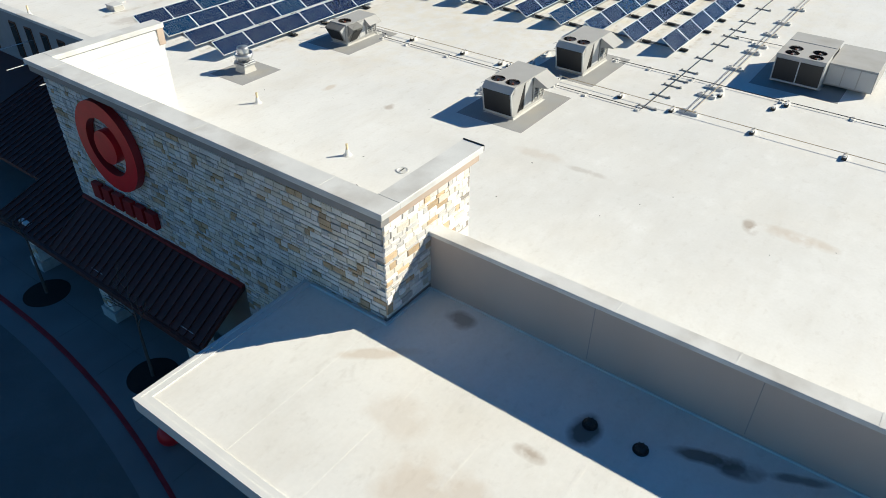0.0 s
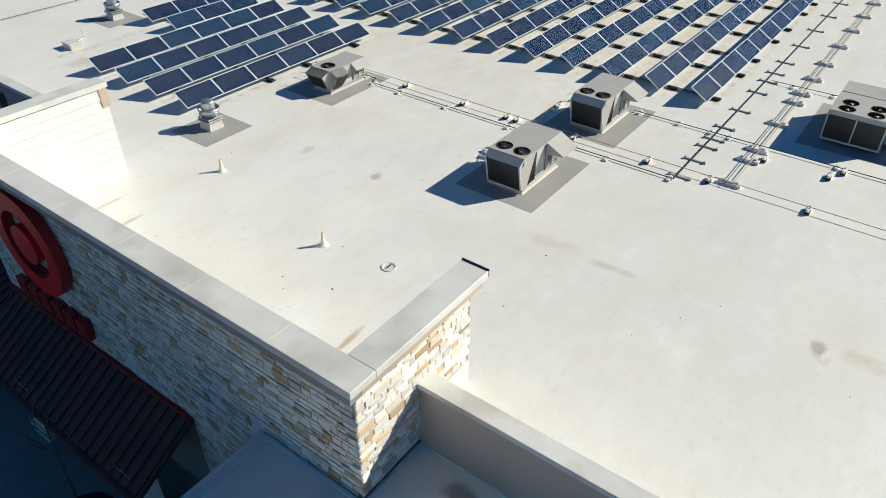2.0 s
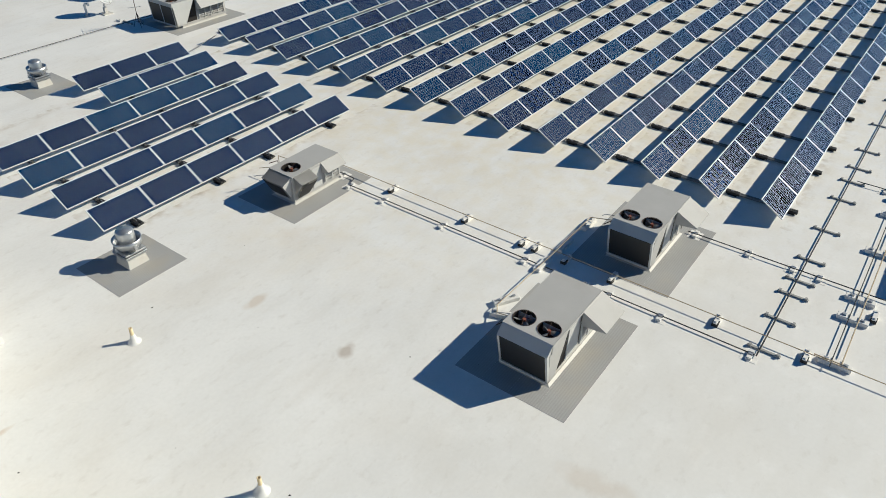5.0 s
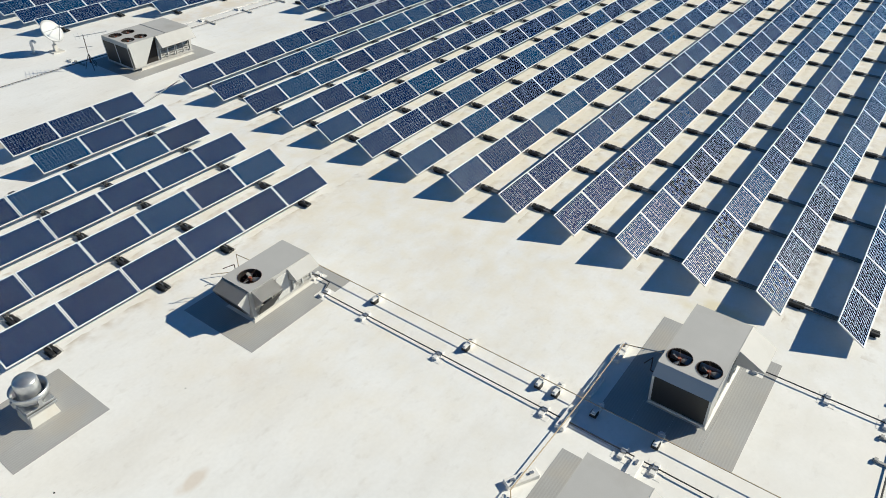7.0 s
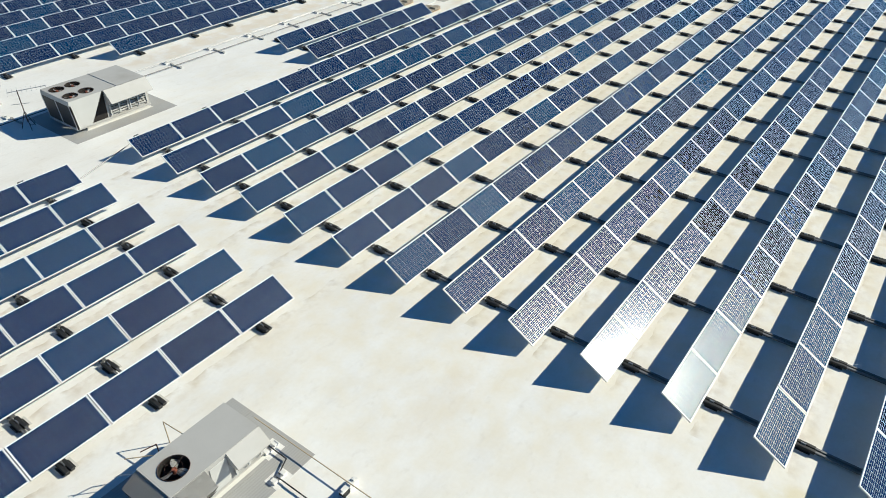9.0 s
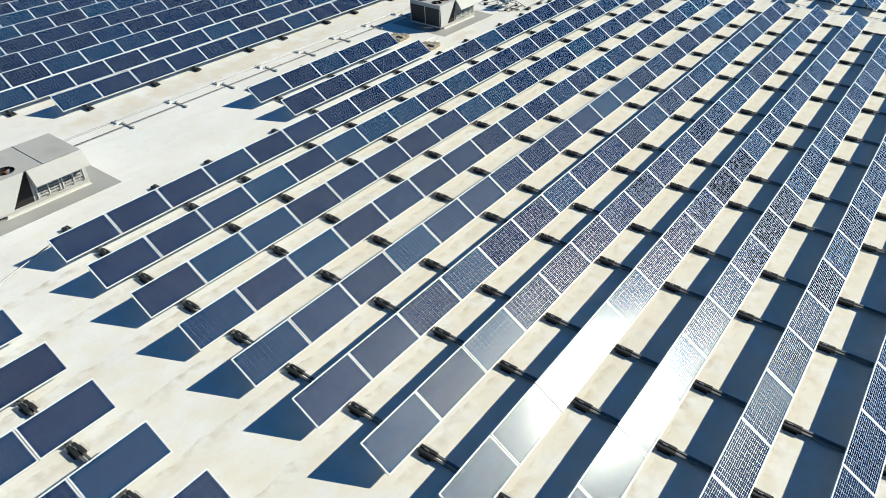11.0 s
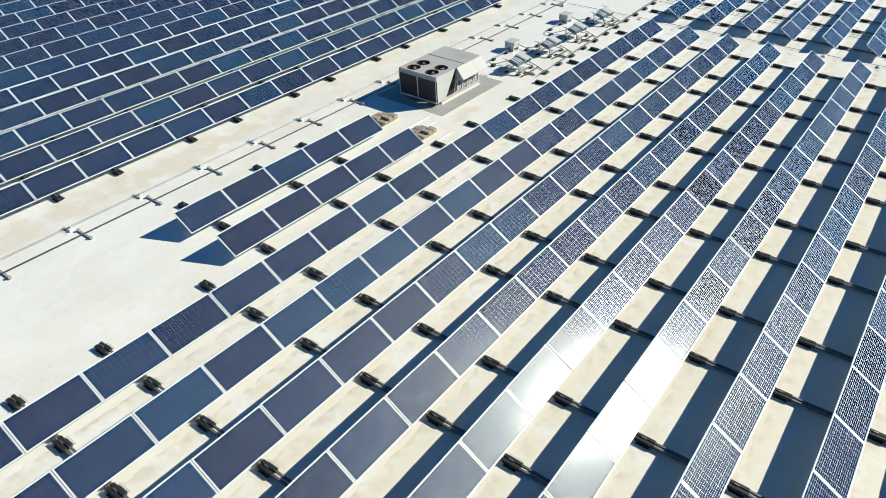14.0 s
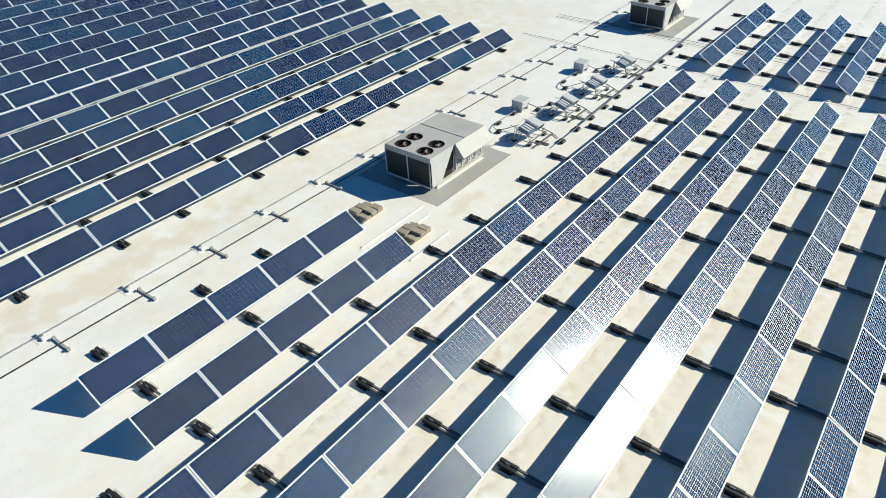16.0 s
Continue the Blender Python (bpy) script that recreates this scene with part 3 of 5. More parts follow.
# ---------------------------------------------------------------- solar rows
PW, PITCH_X, GAP = 0.99, 2.008, 0.026
PL = PITCH_X - GAP
TILT = radians(31)
ZLOW = 0.3


def panel_meshes():
    t = 0.04
    bm = bmesh.new()
    e = 0.026
    for a in ((0, PL, 0, e), (0, PL, PW - e, PW), (0, e, e, PW - e), (PL - e, PL, e, PW - e)):
        box(bm, a[0], a[1], a[2], a[3], -t, 0.0)
    frame_me = mesh_of(bm, ALU, "panel_frame")
    bm = bmesh.new()
    solid(bm, [(e, e, -0.006), (PL - e, e, -0.006), (PL - e, PW - e, -0.006), (e, PW - e, -0.006)], [(0, 1, 2, 3)], 1)
    solid(bm, [(e, e, -0.02), (PL - e, e, -0.02), (PL - e, PW - e, -0.02), (e, PW - e, -0.02)], [(3, 2, 1, 0)], 1)
    cx, cy = (PL - 2 * e - 0.02) / 12, (PW - 2 * e - 0.016) / 6
    for i in range(12):
        for j in range(6):
            x0, y0 = e + 0.01 + i * cx + 0.0024, e + 0.008 + j * cy + 0.003
            x1, y1 = x0 + cx - 0.0048, y0 + cy - 0.006
            solid(bm, [(x0, y0, -0.0045), (x1, y0, -0.0045), (x1, y1, -0.0045), (x0, y1, -0.0045)], [(0, 1, 2, 3)], 0)
    for j in range(6):
        for k in (0.33, 0.67):
            y = e + 0.008 + (j + k) * cy
            solid(bm, [(e + 0.015, y - 0.0029, -0.0035), (PL - e - 0.015, y - 0.0029, -0.0035), (PL - e - 0.015, y + 0.0029, -0.0035), (e + 0.015, y + 0.0029, -0.0035)], [(0, 1, 2, 3)], 2)
    me = bpy.data.meshes.new("cells")
    bm.to_mesh(me)
    bm.free()
    for m in (CELL, BACKSHEET, BUSBAR):
        me.materials.append(m)
    return frame_me, me


FRAME_ME, CELL_ME = panel_meshes()
FOOT_ME = mesh_of(boxes((-0.17, 0.17, -0.17, 0.17, 0.0, 0.025), (-0.12, -0.015, -0.26, 0.24, 0.026, 0.12), (0.015, 0.12, -0.24, 0.27, 0.026, 0.105), (-0.013, 0.013, -0.15, 0.15, 0.026, 0.06), bevel=0.014), BLACK, "ballast_foot")
PLAIN_FOOT_ME = mesh_of(boxes((-0.17, 0.17, -0.15, 0.15, 0.0, 0.12), bevel=0.03), BLACK, "rubber_foot")
BRACKET_ME = mesh_of(boxes((-0.012, 0.012, -0.02, 0.1, 0.061, 0.15)), GALV, "bracket")
TRAY_ME = mesh_of(boxes((-0.21, 0.2, -0.21, 0.2, 0.0, 0.012)), CURB, "tray")
DY, DZ = PW * math.cos(TILT), PW * math.sin(TILT)


def strut_mesh(y0, y1):
    bm = boxes((-0.085, -0.03, y0, y1, 0.05, 0.11), (0.03, 0.085, y0, y1, 0.05, 0.11))
    return mesh_of(bm, STRUT, "strut")


STRUT_ME = strut_mesh(0.1, 2.12)
STRUT_SHORT_ME = strut_mesh(0.1, 1.2)
bm = boxes((-0.03, 0.03, DY - 0.12, DY - 0.06, 0.07, ZLOW + DZ - 0.075))
tube(bm, (0, DY - 0.1, 0.6), (0, 0.3, 0.14), 0.014, 5)
LEG_ME = mesh_of(bm, STRUT, "rear_leg")
FRONT_ME = mesh_of(boxes((-0.03, 0.03, 0.1, 0.15, 0.07, ZLOW + 0.03)), STRUT, "front_leg")
prng = random.Random(5)


def solar_row(x, y, n, group, front=False, rear=True, back_neighbour=True, label="row of tilted blue solar panels on black ballast feet"):
    row = thing("solar_panel_row", (x, y, 0), label, "solar panels", group)
    for i in range(n):
        p = new("panel", FRAME_ME)
        p.parent = row
        xa = i * PITCH_X
        p.matrix_basis = Matrix.Translation((xa + prng.uniform(-0.004, 0.004), prng.uniform(-0.006, 0.006), ZLOW + prng.uniform(-0.004, 0.004))) @ Matrix.Rotation(TILT + prng.gauss(0, 0.006), 4, "X") @ Matrix.Rotation(prng.gauss(0, 0.003), 4, "Y")
        c = new("cell_sheet", CELL_ME)
        c.parent = p
    xs = [b * 3 * PITCH_X + o for b in range(n // 3 + 1) for o in (1.17, 4.72) if b * 3 * PITCH_X + o < n * PITCH_X - 0.4]
    for sx in xs:
        for nm, me in (("strut", STRUT_ME if back_neighbour else STRUT_SHORT_ME), ("rear_leg", LEG_ME), ("front_leg", FRONT_ME)):
            o = new(nm, me)
            o.parent = row
            o.matrix_basis = Matrix.Translation((sx, 0, 0))
        feet = [2.24 - 0.2] if rear else []
        if front:
            feet.append(-0.02)
        for fy in feet:
            o = new("ballast_foot", FOOT_ME)
            o.parent = row
            o.matrix_basis = Matrix.Translation((sx, fy, 0.012))
            o3 = new("bracket", BRACKET_ME)
            o3.parent = o
            o2 = new("tray", TRAY_ME)
            o2.parent = o
            o2.matrix_basis = Matrix.Translation((0.03, 0.03, -0.012))
    return row


P = 2.24
for k in range(-2, 12):
    solar_row(36.1, 16.0 + P * k, 21, "rows of the main solar field", front=(k == -2))
for k in (12, 13):
    solar_row(48.17, 16.0 + P * k, 5, "rows of the main solar field")
for k in range(6, 12):
    solar_row(21.56 if k < 10 else 27.58, 16.0 + P * k, 6 if k < 10 else 3, "rows of the small solar field", front=(k in (6, 10)))
for k in range(-2, 12):
    solar_row(80.95, 16.08 + P * k, 6, "rows of the far solar field", front=(k == -2))
for j in range(0, 14):
    solar_row(42.14 if j == 0 else 36.12, 51.42 + P * j, 18 if j == 0 else 21, "rows of the dark solar field", front=True)

# ---------------------------------------------------------------- rooftop units


def holed_deck(bm, x0, x1, y0, y1, z, holes, r):
    """A flat deck in which each fan stands in a square tile with a round opening."""
    s = r * 1.12
    xs = sorted({x0, x1, *[c[0] - s for c in holes], *[c[0] + s for c in holes]})
    ys = sorted({y0, y1, *[c[1] - s for c in holes], *[c[1] + s for c in holes]})
    for xa, xb in zip(xs, xs[1:]):
        for ya, yb in zip(ys, ys[1:]):
            mid = ((xa + xb) / 2, (ya + yb) / 2)
            hit = [c for c in holes if abs(c[0] - mid[0]) < 1e-3 and abs(c[1] - mid[1]) < 1e-3]
            if not hit:
                solid(bm, [(xa, ya, z), (xb, ya, z), (xb, yb, z), (xa, yb, z)], [(0, 1, 2, 3)])
                continue
            n = 32
            inner, outer, low = [], [], []
            for i in range(n):
                a = 2 * math.pi * i / n
                c, d = math.cos(a), math.sin(a)
                k = s / max(abs(c), abs(d))
                inner.append(bm.verts.new((mid[0] + r * c, mid[1] + r * d, z)))
                low.append(bm.verts.new((mid[0] + r * c, mid[1] + r * d, z - 0.28)))
                outer.append(bm.verts.new((mid[0] + k * c, mid[1] + k * d, z)))
            for i in range(n):
                q = (i + 1) % n
                bm.faces.new((inner[i], outer[i], outer[q], inner[q]))
                # well wall and floor take the near-black, so its shade is painted in
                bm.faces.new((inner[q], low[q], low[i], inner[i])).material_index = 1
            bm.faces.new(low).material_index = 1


def fan(parent, x, y, z, r, seed):
    rng = random.Random(seed)
    bm = bmesh.new()
    lathe(bm, [(0.0, -0.03), (r * 0.16, -0.03), (r * 0.18, -0.12), (r * 0.1, -0.2), (0, -0.2)], 14)
    f = part("fan", bm, HUB, parent, "rusty fan hub")
    f.matrix_basis = pose(x, y, z)
    turn = rng.uniform(0, 360)
    for b in range(3):
        bm = bmesh.new()
        solid(bm, [(r * 0.15, -r * 0.12, -0.12), (r * 0.9, -r * 0.42, -0.16), (r * 0.93, r * 0.1, -0.06), (r * 0.6, r * 0.22, -0.055), (r * 0.15, r * 0.1, -0.07)], [(0, 1, 2, 3, 4)])
        g = bmesh.ops.solidify(bm, geom=bm.faces[:], thickness=0.006)
        o = part("fan_blade", bm, BLADE, f)
        o.matrix_basis = pose(0, 0, 0, 0, 0, turn + 120 * b)
    bm = bmesh.new()
    for i in range(2):
        a = math.pi * i / 2 + 0.3
        tube(bm, (-r * math.cos(a), -r * math.sin(a), 0.012), (r * math.cos(a), r * math.sin(a), 0.012), 0.005, 4)
    n = 24
    for rr in (0.55, 1.0):
        for i in range(n):
            a, b = 2 * math.pi * i / n, 2 * math.pi * (i + 1) / n
            tube(bm, (rr * r * math.cos(a), rr * r * math.sin(a), 0.012), (rr * r * math.cos(b), rr * r * math.sin(b), 0.012), 0.003 if rr < 1 else 0.008, 4, caps=False)
    part("fan_guard", bm, RUST, f, "thin rusty wire guard")


def hood(parent, x0, x1, y, z_top, drop, out, mat):
    """A sloping rain hood on the side that faces -y, with cheeks, closed below by a dark face for shade."""
    bm = bmesh.new()
    zb = z_top - drop
    pts = [(x0, y, z_top), (x1, y, z_top), (x1, y - out, zb), (x0, y - out, zb), (x0, y - out, zb - 0.03), (x1, y - out, zb - 0.03), (x1, y, zb - 0.12), (x0, y, zb - 0.12)]
    solid(bm, pts, [(0, 1, 2, 3), (3, 2, 5, 4), (0, 3, 4, 7), (1, 6, 5, 2)])
    # underside painted dark to stand for the shade inside the hood
    solid(bm, pts, [(7, 4, 5, 6)], 1)
    mat = [mat, COIL]
    return part("hood", bm, mat, parent)


def louvres(parent, x0, x1, y, z0, z1, n):
    fr = part("louvre_panel", boxes((x0, x1, y - 0.02, y - 0.002, z0, z1)), COIL, parent, "dark intake behind pale louvre blades")
    for i in range(n):
        z = z0 + (z1 - z0) * (i + 0.5) / n
        bm = bmesh.new()
        solid(bm, [(x0 + 0.02, y - 0.025, z + 0.04), (x1 - 0.02, y - 0.025, z + 0.04), (x1 - 0.02, y - 0.06, z - 0.03), (x0 + 0.02, y - 0.06, z - 0.03)], [(0, 1, 2, 3)])
        bmesh.ops.solidify(bm, geom=bm.faces[:], thickness=0.008)
        part("louvre_blade", bm, PAINT2, fr)
    for xc in (x0 - 0.005, (x0 + x1) / 2, x1 + 0.005):
        part("louvre_post", boxes((xc - 0.025, xc + 0.025, y - 0.07, y - 0.021, z0 - 0.03, z1 + 0.03)), PAINT2, fr)


def curb(unit, x0, x1, y0, y1, h=0.14):
    bm = bmesh.new()
    x0, x1, y0, y1 = x0 + 0.05, x1 - 0.05, y0 + 0.05, y1 - 0.05
    box(bm, x0, x1, y0, y1, 0.006, h)
    solid(bm, [(x0 - 0.09, y0 - 0.09, 0.006), (x1 + 0.09, y0 - 0.09, 0.006), (x1 + 0.09, y1 + 0.09, 0.006), (x0 - 0.09, y1 + 0.09, 0.006), (x0 - 0.01, y0 - 0.01, 0.05), (x1 + 0.01, y0 - 0.01, 0.05), (x1 + 0.01, y1 + 0.01, 0.05), (x0 - 0.01, y1 + 0.01, 0.05)], [(0, 1, 5, 4), (1, 2, 6, 5), (2, 3, 7, 6), (3, 0, 4, 7)])
    part("roof_curb", bm, CURB, unit, "white membrane-wrapped curb")


def pad(x0, x1, y0, y1, label="grey non-slip walkway pad under a rooftop unit"):
    ob = thing("walkway_pad", (0, 0, 0), label, "roof pad", "walkway pads")
    n = max(2, round((y1 - y0) / 0.8))
    w = (y1 - y0) / n
    for k in range(n):
        part("pad_strip", boxes((x0, x1, y0 + k * w + 0.002, y0 + (k + 1) * w - 0.002, 0.0, 0.005)), PAD, ob)
    return ob


def two_fan_unit(x, y, seed, label):
    """Coil end towards -x, fans on the front of the deck, hood and louvres towards -y."""
    u = thing("rooftop_unit", (x, y, 0), label, "air conditioner", "packaged rooftop units")
    L, W, H = 2.72, 1.48, 1.5
    curb(u, 0.05, L, 0.0, W)
    bm = bmesh.new()
    holed_deck(bm, 0.0, L, 0.0, W, H, [(0.46, 0.37), (0.46, 1.11)], 0.31)
    solid(bm, [(0.62, 0.06, 0.14), (L, 0.06, 0.14), (L, W - 0.06, 0.14), (0.62, W - 0.06, 0.14), (0.62, 0.06, H - 0.001), (L, 0.06, H - 0.001), (L, W - 0.06, H - 0.001), (0.62, W - 0.06, H - 0.001)], [(0, 1, 5, 4), (1, 2, 6, 5), (2, 3, 7, 6), (3, 0, 4, 7)])
    part("cabinet", bm, [PAINT, DARKIN], u)
    for ya, yb in ((-0.012, -0.001), (W + 0.001, W + 0.012)):
        part("deck_trim", boxes((-0.01, L + 0.015, ya, yb, H - 0.07, H + 0.006)), PAINT, u)
    bm = bmesh.new()
    solid(bm, [(0.0, 0.0, H), (0.0, W, H), (-0.28, W, H - 0.24), (-0.28, 0.0, H - 0.24), (0.0, 0.0, H - 0.3), (0.0, W, H - 0.3)], [(0, 1, 2, 3), (3, 2, 5, 4), (0, 3, 4), (1, 5, 2)])
    part("fascia", bm, PAINT2, u, "sloped pale fascia over the coil")
    bm = bmesh.new()
    prism(bm, [(-0.25, H - 0.27), (-0.02, 0.17), (0.05, 0.17), (-0.1, H - 0.27)], 0.06, W - 0.06)
    part("coil", bm, COIL, u, "dark slanted condenser coil")
    for yy in (0.0, W - 0.06):
        bm = bmesh.new()
        prism(bm, [(-0.27, H - 0.26), (-0.03, 0.14), (0.06, 0.14), (-0.14, H - 0.26)], yy, yy + 0.058)
        part("coil_post", bm, PAINT2, u)
    part("coil_sill", boxes((-0.06, 0.1, 0.0, W, 0.141, 0.2)), PAINT2, u)
    for yy in (0.0, W - 0.02):
        bm = bmesh.new()
        prism(bm, [(-0.1, H - 0.26), (0.02, 0.18), (0.34, 0.18), (0.84, H - 0.07), (0.0, H - 0.02)], yy, yy + 0.02)
        part("side_panel", bm, PAINT, u)
    # flat near-black sheet in place of the shaded recess
    bm = bmesh.new()
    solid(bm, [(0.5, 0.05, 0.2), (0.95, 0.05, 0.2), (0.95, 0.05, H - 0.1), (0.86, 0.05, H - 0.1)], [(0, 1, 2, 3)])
    part("service_gap", bm, DARKIN, u, "near-black sheet standing for shade beside the compressor bay")
    part("access_door", boxes((0.98, 1.62, 0.035, 0.058, 0.22, H - 0.12), bevel=0.006), PAINT2, u)
    louvres(u, 1.72, 2.6, 0.055, 0.3, 0.95, 5)
    hood(u, 1.62, L + 0.02, 0.0, H - 0.03, 0.36, 0.72, PAINT)
    part("gas_riser", run([(0.75, W - 0.05, 0.35), (0.75, W + 0.3, 0.4), (0.75, W + 0.32, 0.85), (0.4, W + 0.42, 0.87)], 0.016), RUST, u, "thin rusty gas riser")
    part("vent_rod", run([(1.0, W, 1.0), (0.7, W + 0.55, 1.05), (0.66, W + 0.62, 0.98)], 0.01), GALV, u)
    for i, fy in enumerate((0.37, 1.11)):
        fan(u, 0.46, fy, H, 0.31, seed + i)
    return u


def four_fan_unit(x, y, seed, label, extension=False):
    u = thing("large_rooftop_unit", (x, y, 0), label, "air conditioner", "large packaged rooftop units")
    L, W, H = 3.65, 2.2, 1.48
    curb(u, 0.45, L, 0.0, W)
    holes = [(0.42, 0.55), (1.14, 0.55), (0.42, 1.62), (1.14, 1.62)]
    bm = bmesh.new()
    holed_deck(bm, 0.0, L, 0.0, W, H, holes, 0.315)
    solid(bm, [(1.5, 0.08, 0.14), (L, 0.08, 0.14), (L, W - 0.08, 0.14), (1.5, W - 0.08, 0.14), (1.5, 0.08, H - 0.001), (L, 0.08, H - 0.001), (L, W - 0.08, H - 0.001), (1.5, W - 0.08, H - 0.001)], [(0, 1, 5, 4), (1, 2, 6, 5), (2, 3, 7, 6), (3, 0, 4, 7)])
    solid(bm, [(0.0, 0.0, H), (0.0, W, H), (-0.03, W, H - 0.2), (-0.03, 0.0, H - 0.2)], [(0, 1, 2, 3)])
    box(bm, L / 2 + 0.4, L / 2 + 0.43, 0.0, W, H + 0.001, H + 0.02)
    part("cabinet", bm, [PAINT, DARKIN], u)
    for a, b in ((0.05, W / 2 - 0.03), (W / 2 + 0.03, W - 0.05)):
        bm = bmesh.new()
        prism(bm, [(-0.02, H - 0.22), (0.06, 0.24), (0.14, 0.24), (0.06, H - 0.22)], a, b)
        part("coil", bm, COIL, u, "dark condenser coil")
    bm = bmesh.new()
    for a, b in ((0.0, 0.045), (W / 2 - 0.025, W / 2 + 0.025), (W - 0.045, W)):
        prism(bm, [(-0.035, H - 0.2), (0.05, 0.18), (0.14, 0.18), (0.05, H - 0.2)], a, b)
    box(bm, 0.03, 0.16, 0.0, W, 0.16, 0.235)
    part("coil_frame", bm, PAINT2, u)
    for yy in (0.0, W - 0.02):
        bm = bmesh.new()
        prism(bm, [(-0.03, H - 0.2), (0.06, 0.2), (0.75, 0.2), (1.52, H - 0.005), (0.0, H - 0.005)], yy, yy + 0.02)
        part("side_panel", bm, PAINT2, u)
    part("base_rail", boxes((0.06, L, 0.02, 0.075, 0.141, 0.22), (0.06, L, W - 0.075, W - 0.02, 0.141, 0.22), (0.5, 0.6, 0.075, W - 0.075, 0.141, 0.22)), PAINT, u)
    # flat near-black quad paints the shade next to the slanted side panel
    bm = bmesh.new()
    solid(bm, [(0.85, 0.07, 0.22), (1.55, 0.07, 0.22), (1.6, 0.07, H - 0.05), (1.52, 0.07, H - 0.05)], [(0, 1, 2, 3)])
    part("service_gap", bm, DARKIN, u, "near-black sheet standing for shade beside the compressor bay")
    if extension:
        ex = part("return_plenum", boxes((0.9, L + 0.4, -2.1, -0.01, 0.2, H - 0.25), bevel=0.01), PAINT, u, "grey boxed plenum with access doors")
        for i in range(3):
            part("plenum_door", boxes((0.87, 0.898, -2.05 + 0.68 * i, -1.42 + 0.68 * i, 0.28, H - 0.33), bevel=0.005), PAINT2, ex)
    else:
        louvres(u, 1.72, 2.55, 0.075, 0.3, 0.85, 5)
        louvres(u, 2.68, 3.5, 0.075, 0.3, 0.85, 5)
        hood(u, 1.6, L + 0.02, 0.0, H - 0.01, 0.5, 0.42, PAINT)
    for i, (fx, fy) in enumerate(holes):
        fan(u, fx, fy, H, 0.315, seed + i)
    return u


def one_fan_unit(x, y, seed, label):
    u = thing("small_rooftop_unit", (x, y, 0), label, "air conditioner", "packaged rooftop units")
    L, W, H = 2.35, 1.18, 1.12
    curb(u, 0.0, L, 0.0, W)
    bm = bmesh.new()
    holed_deck(bm, 0.0, L, 0.0, W, H, [(0.5, 0.56)], 0.34)
    solid(bm, [(0.0, 0.0, 0.14), (L, 0.0, 0.14), (L, W, 0.14), (0.0, W, 0.14), (0.0, 0.0, H - 0.001), (L, 0.0, H - 0.001), (L, W, H - 0.001), (0.0, W, H - 0.001)], [(0, 1, 5, 4), (1, 2, 6, 5), (2, 3, 7, 6), (3, 0, 4, 7)])
    part("cabinet", bm, [PAINT, DARKIN], u)
    bm = bmesh.new()
    solid(bm, [(0, 0.06, H - 0.02), (0, W - 0.02, H - 0.02), (-0.42, W - 0.02, H - 0.21), (-0.42, 0.06, H - 0.21), (-0.02, 0.12, 0.2), (-0.02, W - 0.06, 0.2)], [(0, 1, 2, 3), (3, 2, 5, 4)])
    bmesh.ops.solidify(bm, geom=bm.faces[:], thickness=0.015)
    part("coil_hood", bm, PAINT, u, "flared hood over the coil")
    bm = bmesh.new()
    solid(bm, [(0, 0.06, H - 0.02), (-0.42, 0.06, H - 0.21), (-0.02, 0.12, 0.2)], [(0, 1, 2)])
    part("hood_cheek", bm, PAINT2, u)
    bm = bmesh.new()
    solid(bm, [(0, W - 0.02, H - 0.02), (-0.42, W - 0.02, H - 0.21), (-0.02, W - 0.06, 0.2)], [(0, 2, 1)])
    part("hood_cheek", bm, PAINT2, u)
    bm = bmesh.new()
    solid(bm, [(-0.39, 0.14, H - 0.26), (-0.39, W - 0.1, H - 0.26), (-0.06, W - 0.12, 0.26), (-0.06, 0.18, 0.26)], [(0, 1, 2, 3)])
    for v in bm.verts:
        v.co.x -= 0.03
    part("coil", bm, COIL, u, "dark coil under the hood")
    bm = bmesh.new()
    solid(bm, [(0.06, 0, H - 0.02), (0.85, 0, H - 0.02), (0.85, -0.42, H - 0.21), (0.06, -0.42, H - 0.21), (0.12, -0.02, 0.2), (0.72, -0.02, 0.2)], [(0, 1, 2, 3), (0, 3, 4), (1, 5, 2)])
    bmesh.ops.solidify(bm, geom=bm.faces[:], thickness=0.015)
    part("coil_hood", bm, PAINT, u, "flared hood over the coil")
    bm = bmesh.new()
    solid(bm, [(0.08, -0.4, H - 0.31), (0.83, -0.4, H - 0.31), (0.7, -0.04, 0.2), (0.14, -0.04, 0.2)], [(0, 1, 2, 3)])
    part("coil", bm, COIL, u, "dark coil under the hood")
    part("access_door", boxes((0.95, 1.4, -0.018, -0.002, 0.22, H - 0.12), bevel=0.005), PAINT2, u)
    louvres(u, 1.55, 2.25, -0.002, 0.3, 0.85, 5)
    hood(u, 1.42, L + 0.02, -0.001, H - 0.03, 0.28, 0.36, PAINT)
    part("gas_riser", run([(0.7, W - 0.02, 0.4), (0.7, W + 0.3, 0.45), (0.7, W + 0.32, 1.0), (0.35, W + 0.4, 1.02)], 0.014), RUST, u, "thin rusty gas riser")
    part("vent_rod", run([(0.3, W, 0.7), (-0.2, W + 0.5, 0.72), (-0.3, W + 0.52, 0.7)], 0.01), GALV, u)
    fan(u, 0.5, 0.56, H, 0.34, seed)
    return u


pad(23.83, 28.28, 13.36, 16.68)
pad(30.0, 34.36, 13.17, 16.55)
pad(26.0, 30.03, 25.09, 28.06)
pad(35.4, 40.36, 44.28, 48.3)
pad(61.3, 66.47, 44.3, 48.3)
pad(35.1, 40.0, 3.4, 7.4)
pad(84.8, 89.7, 44.5, 48.5)
pad(20.06, 22.5, 26.38, 28.74, "grey square pad under an exhaust fan")
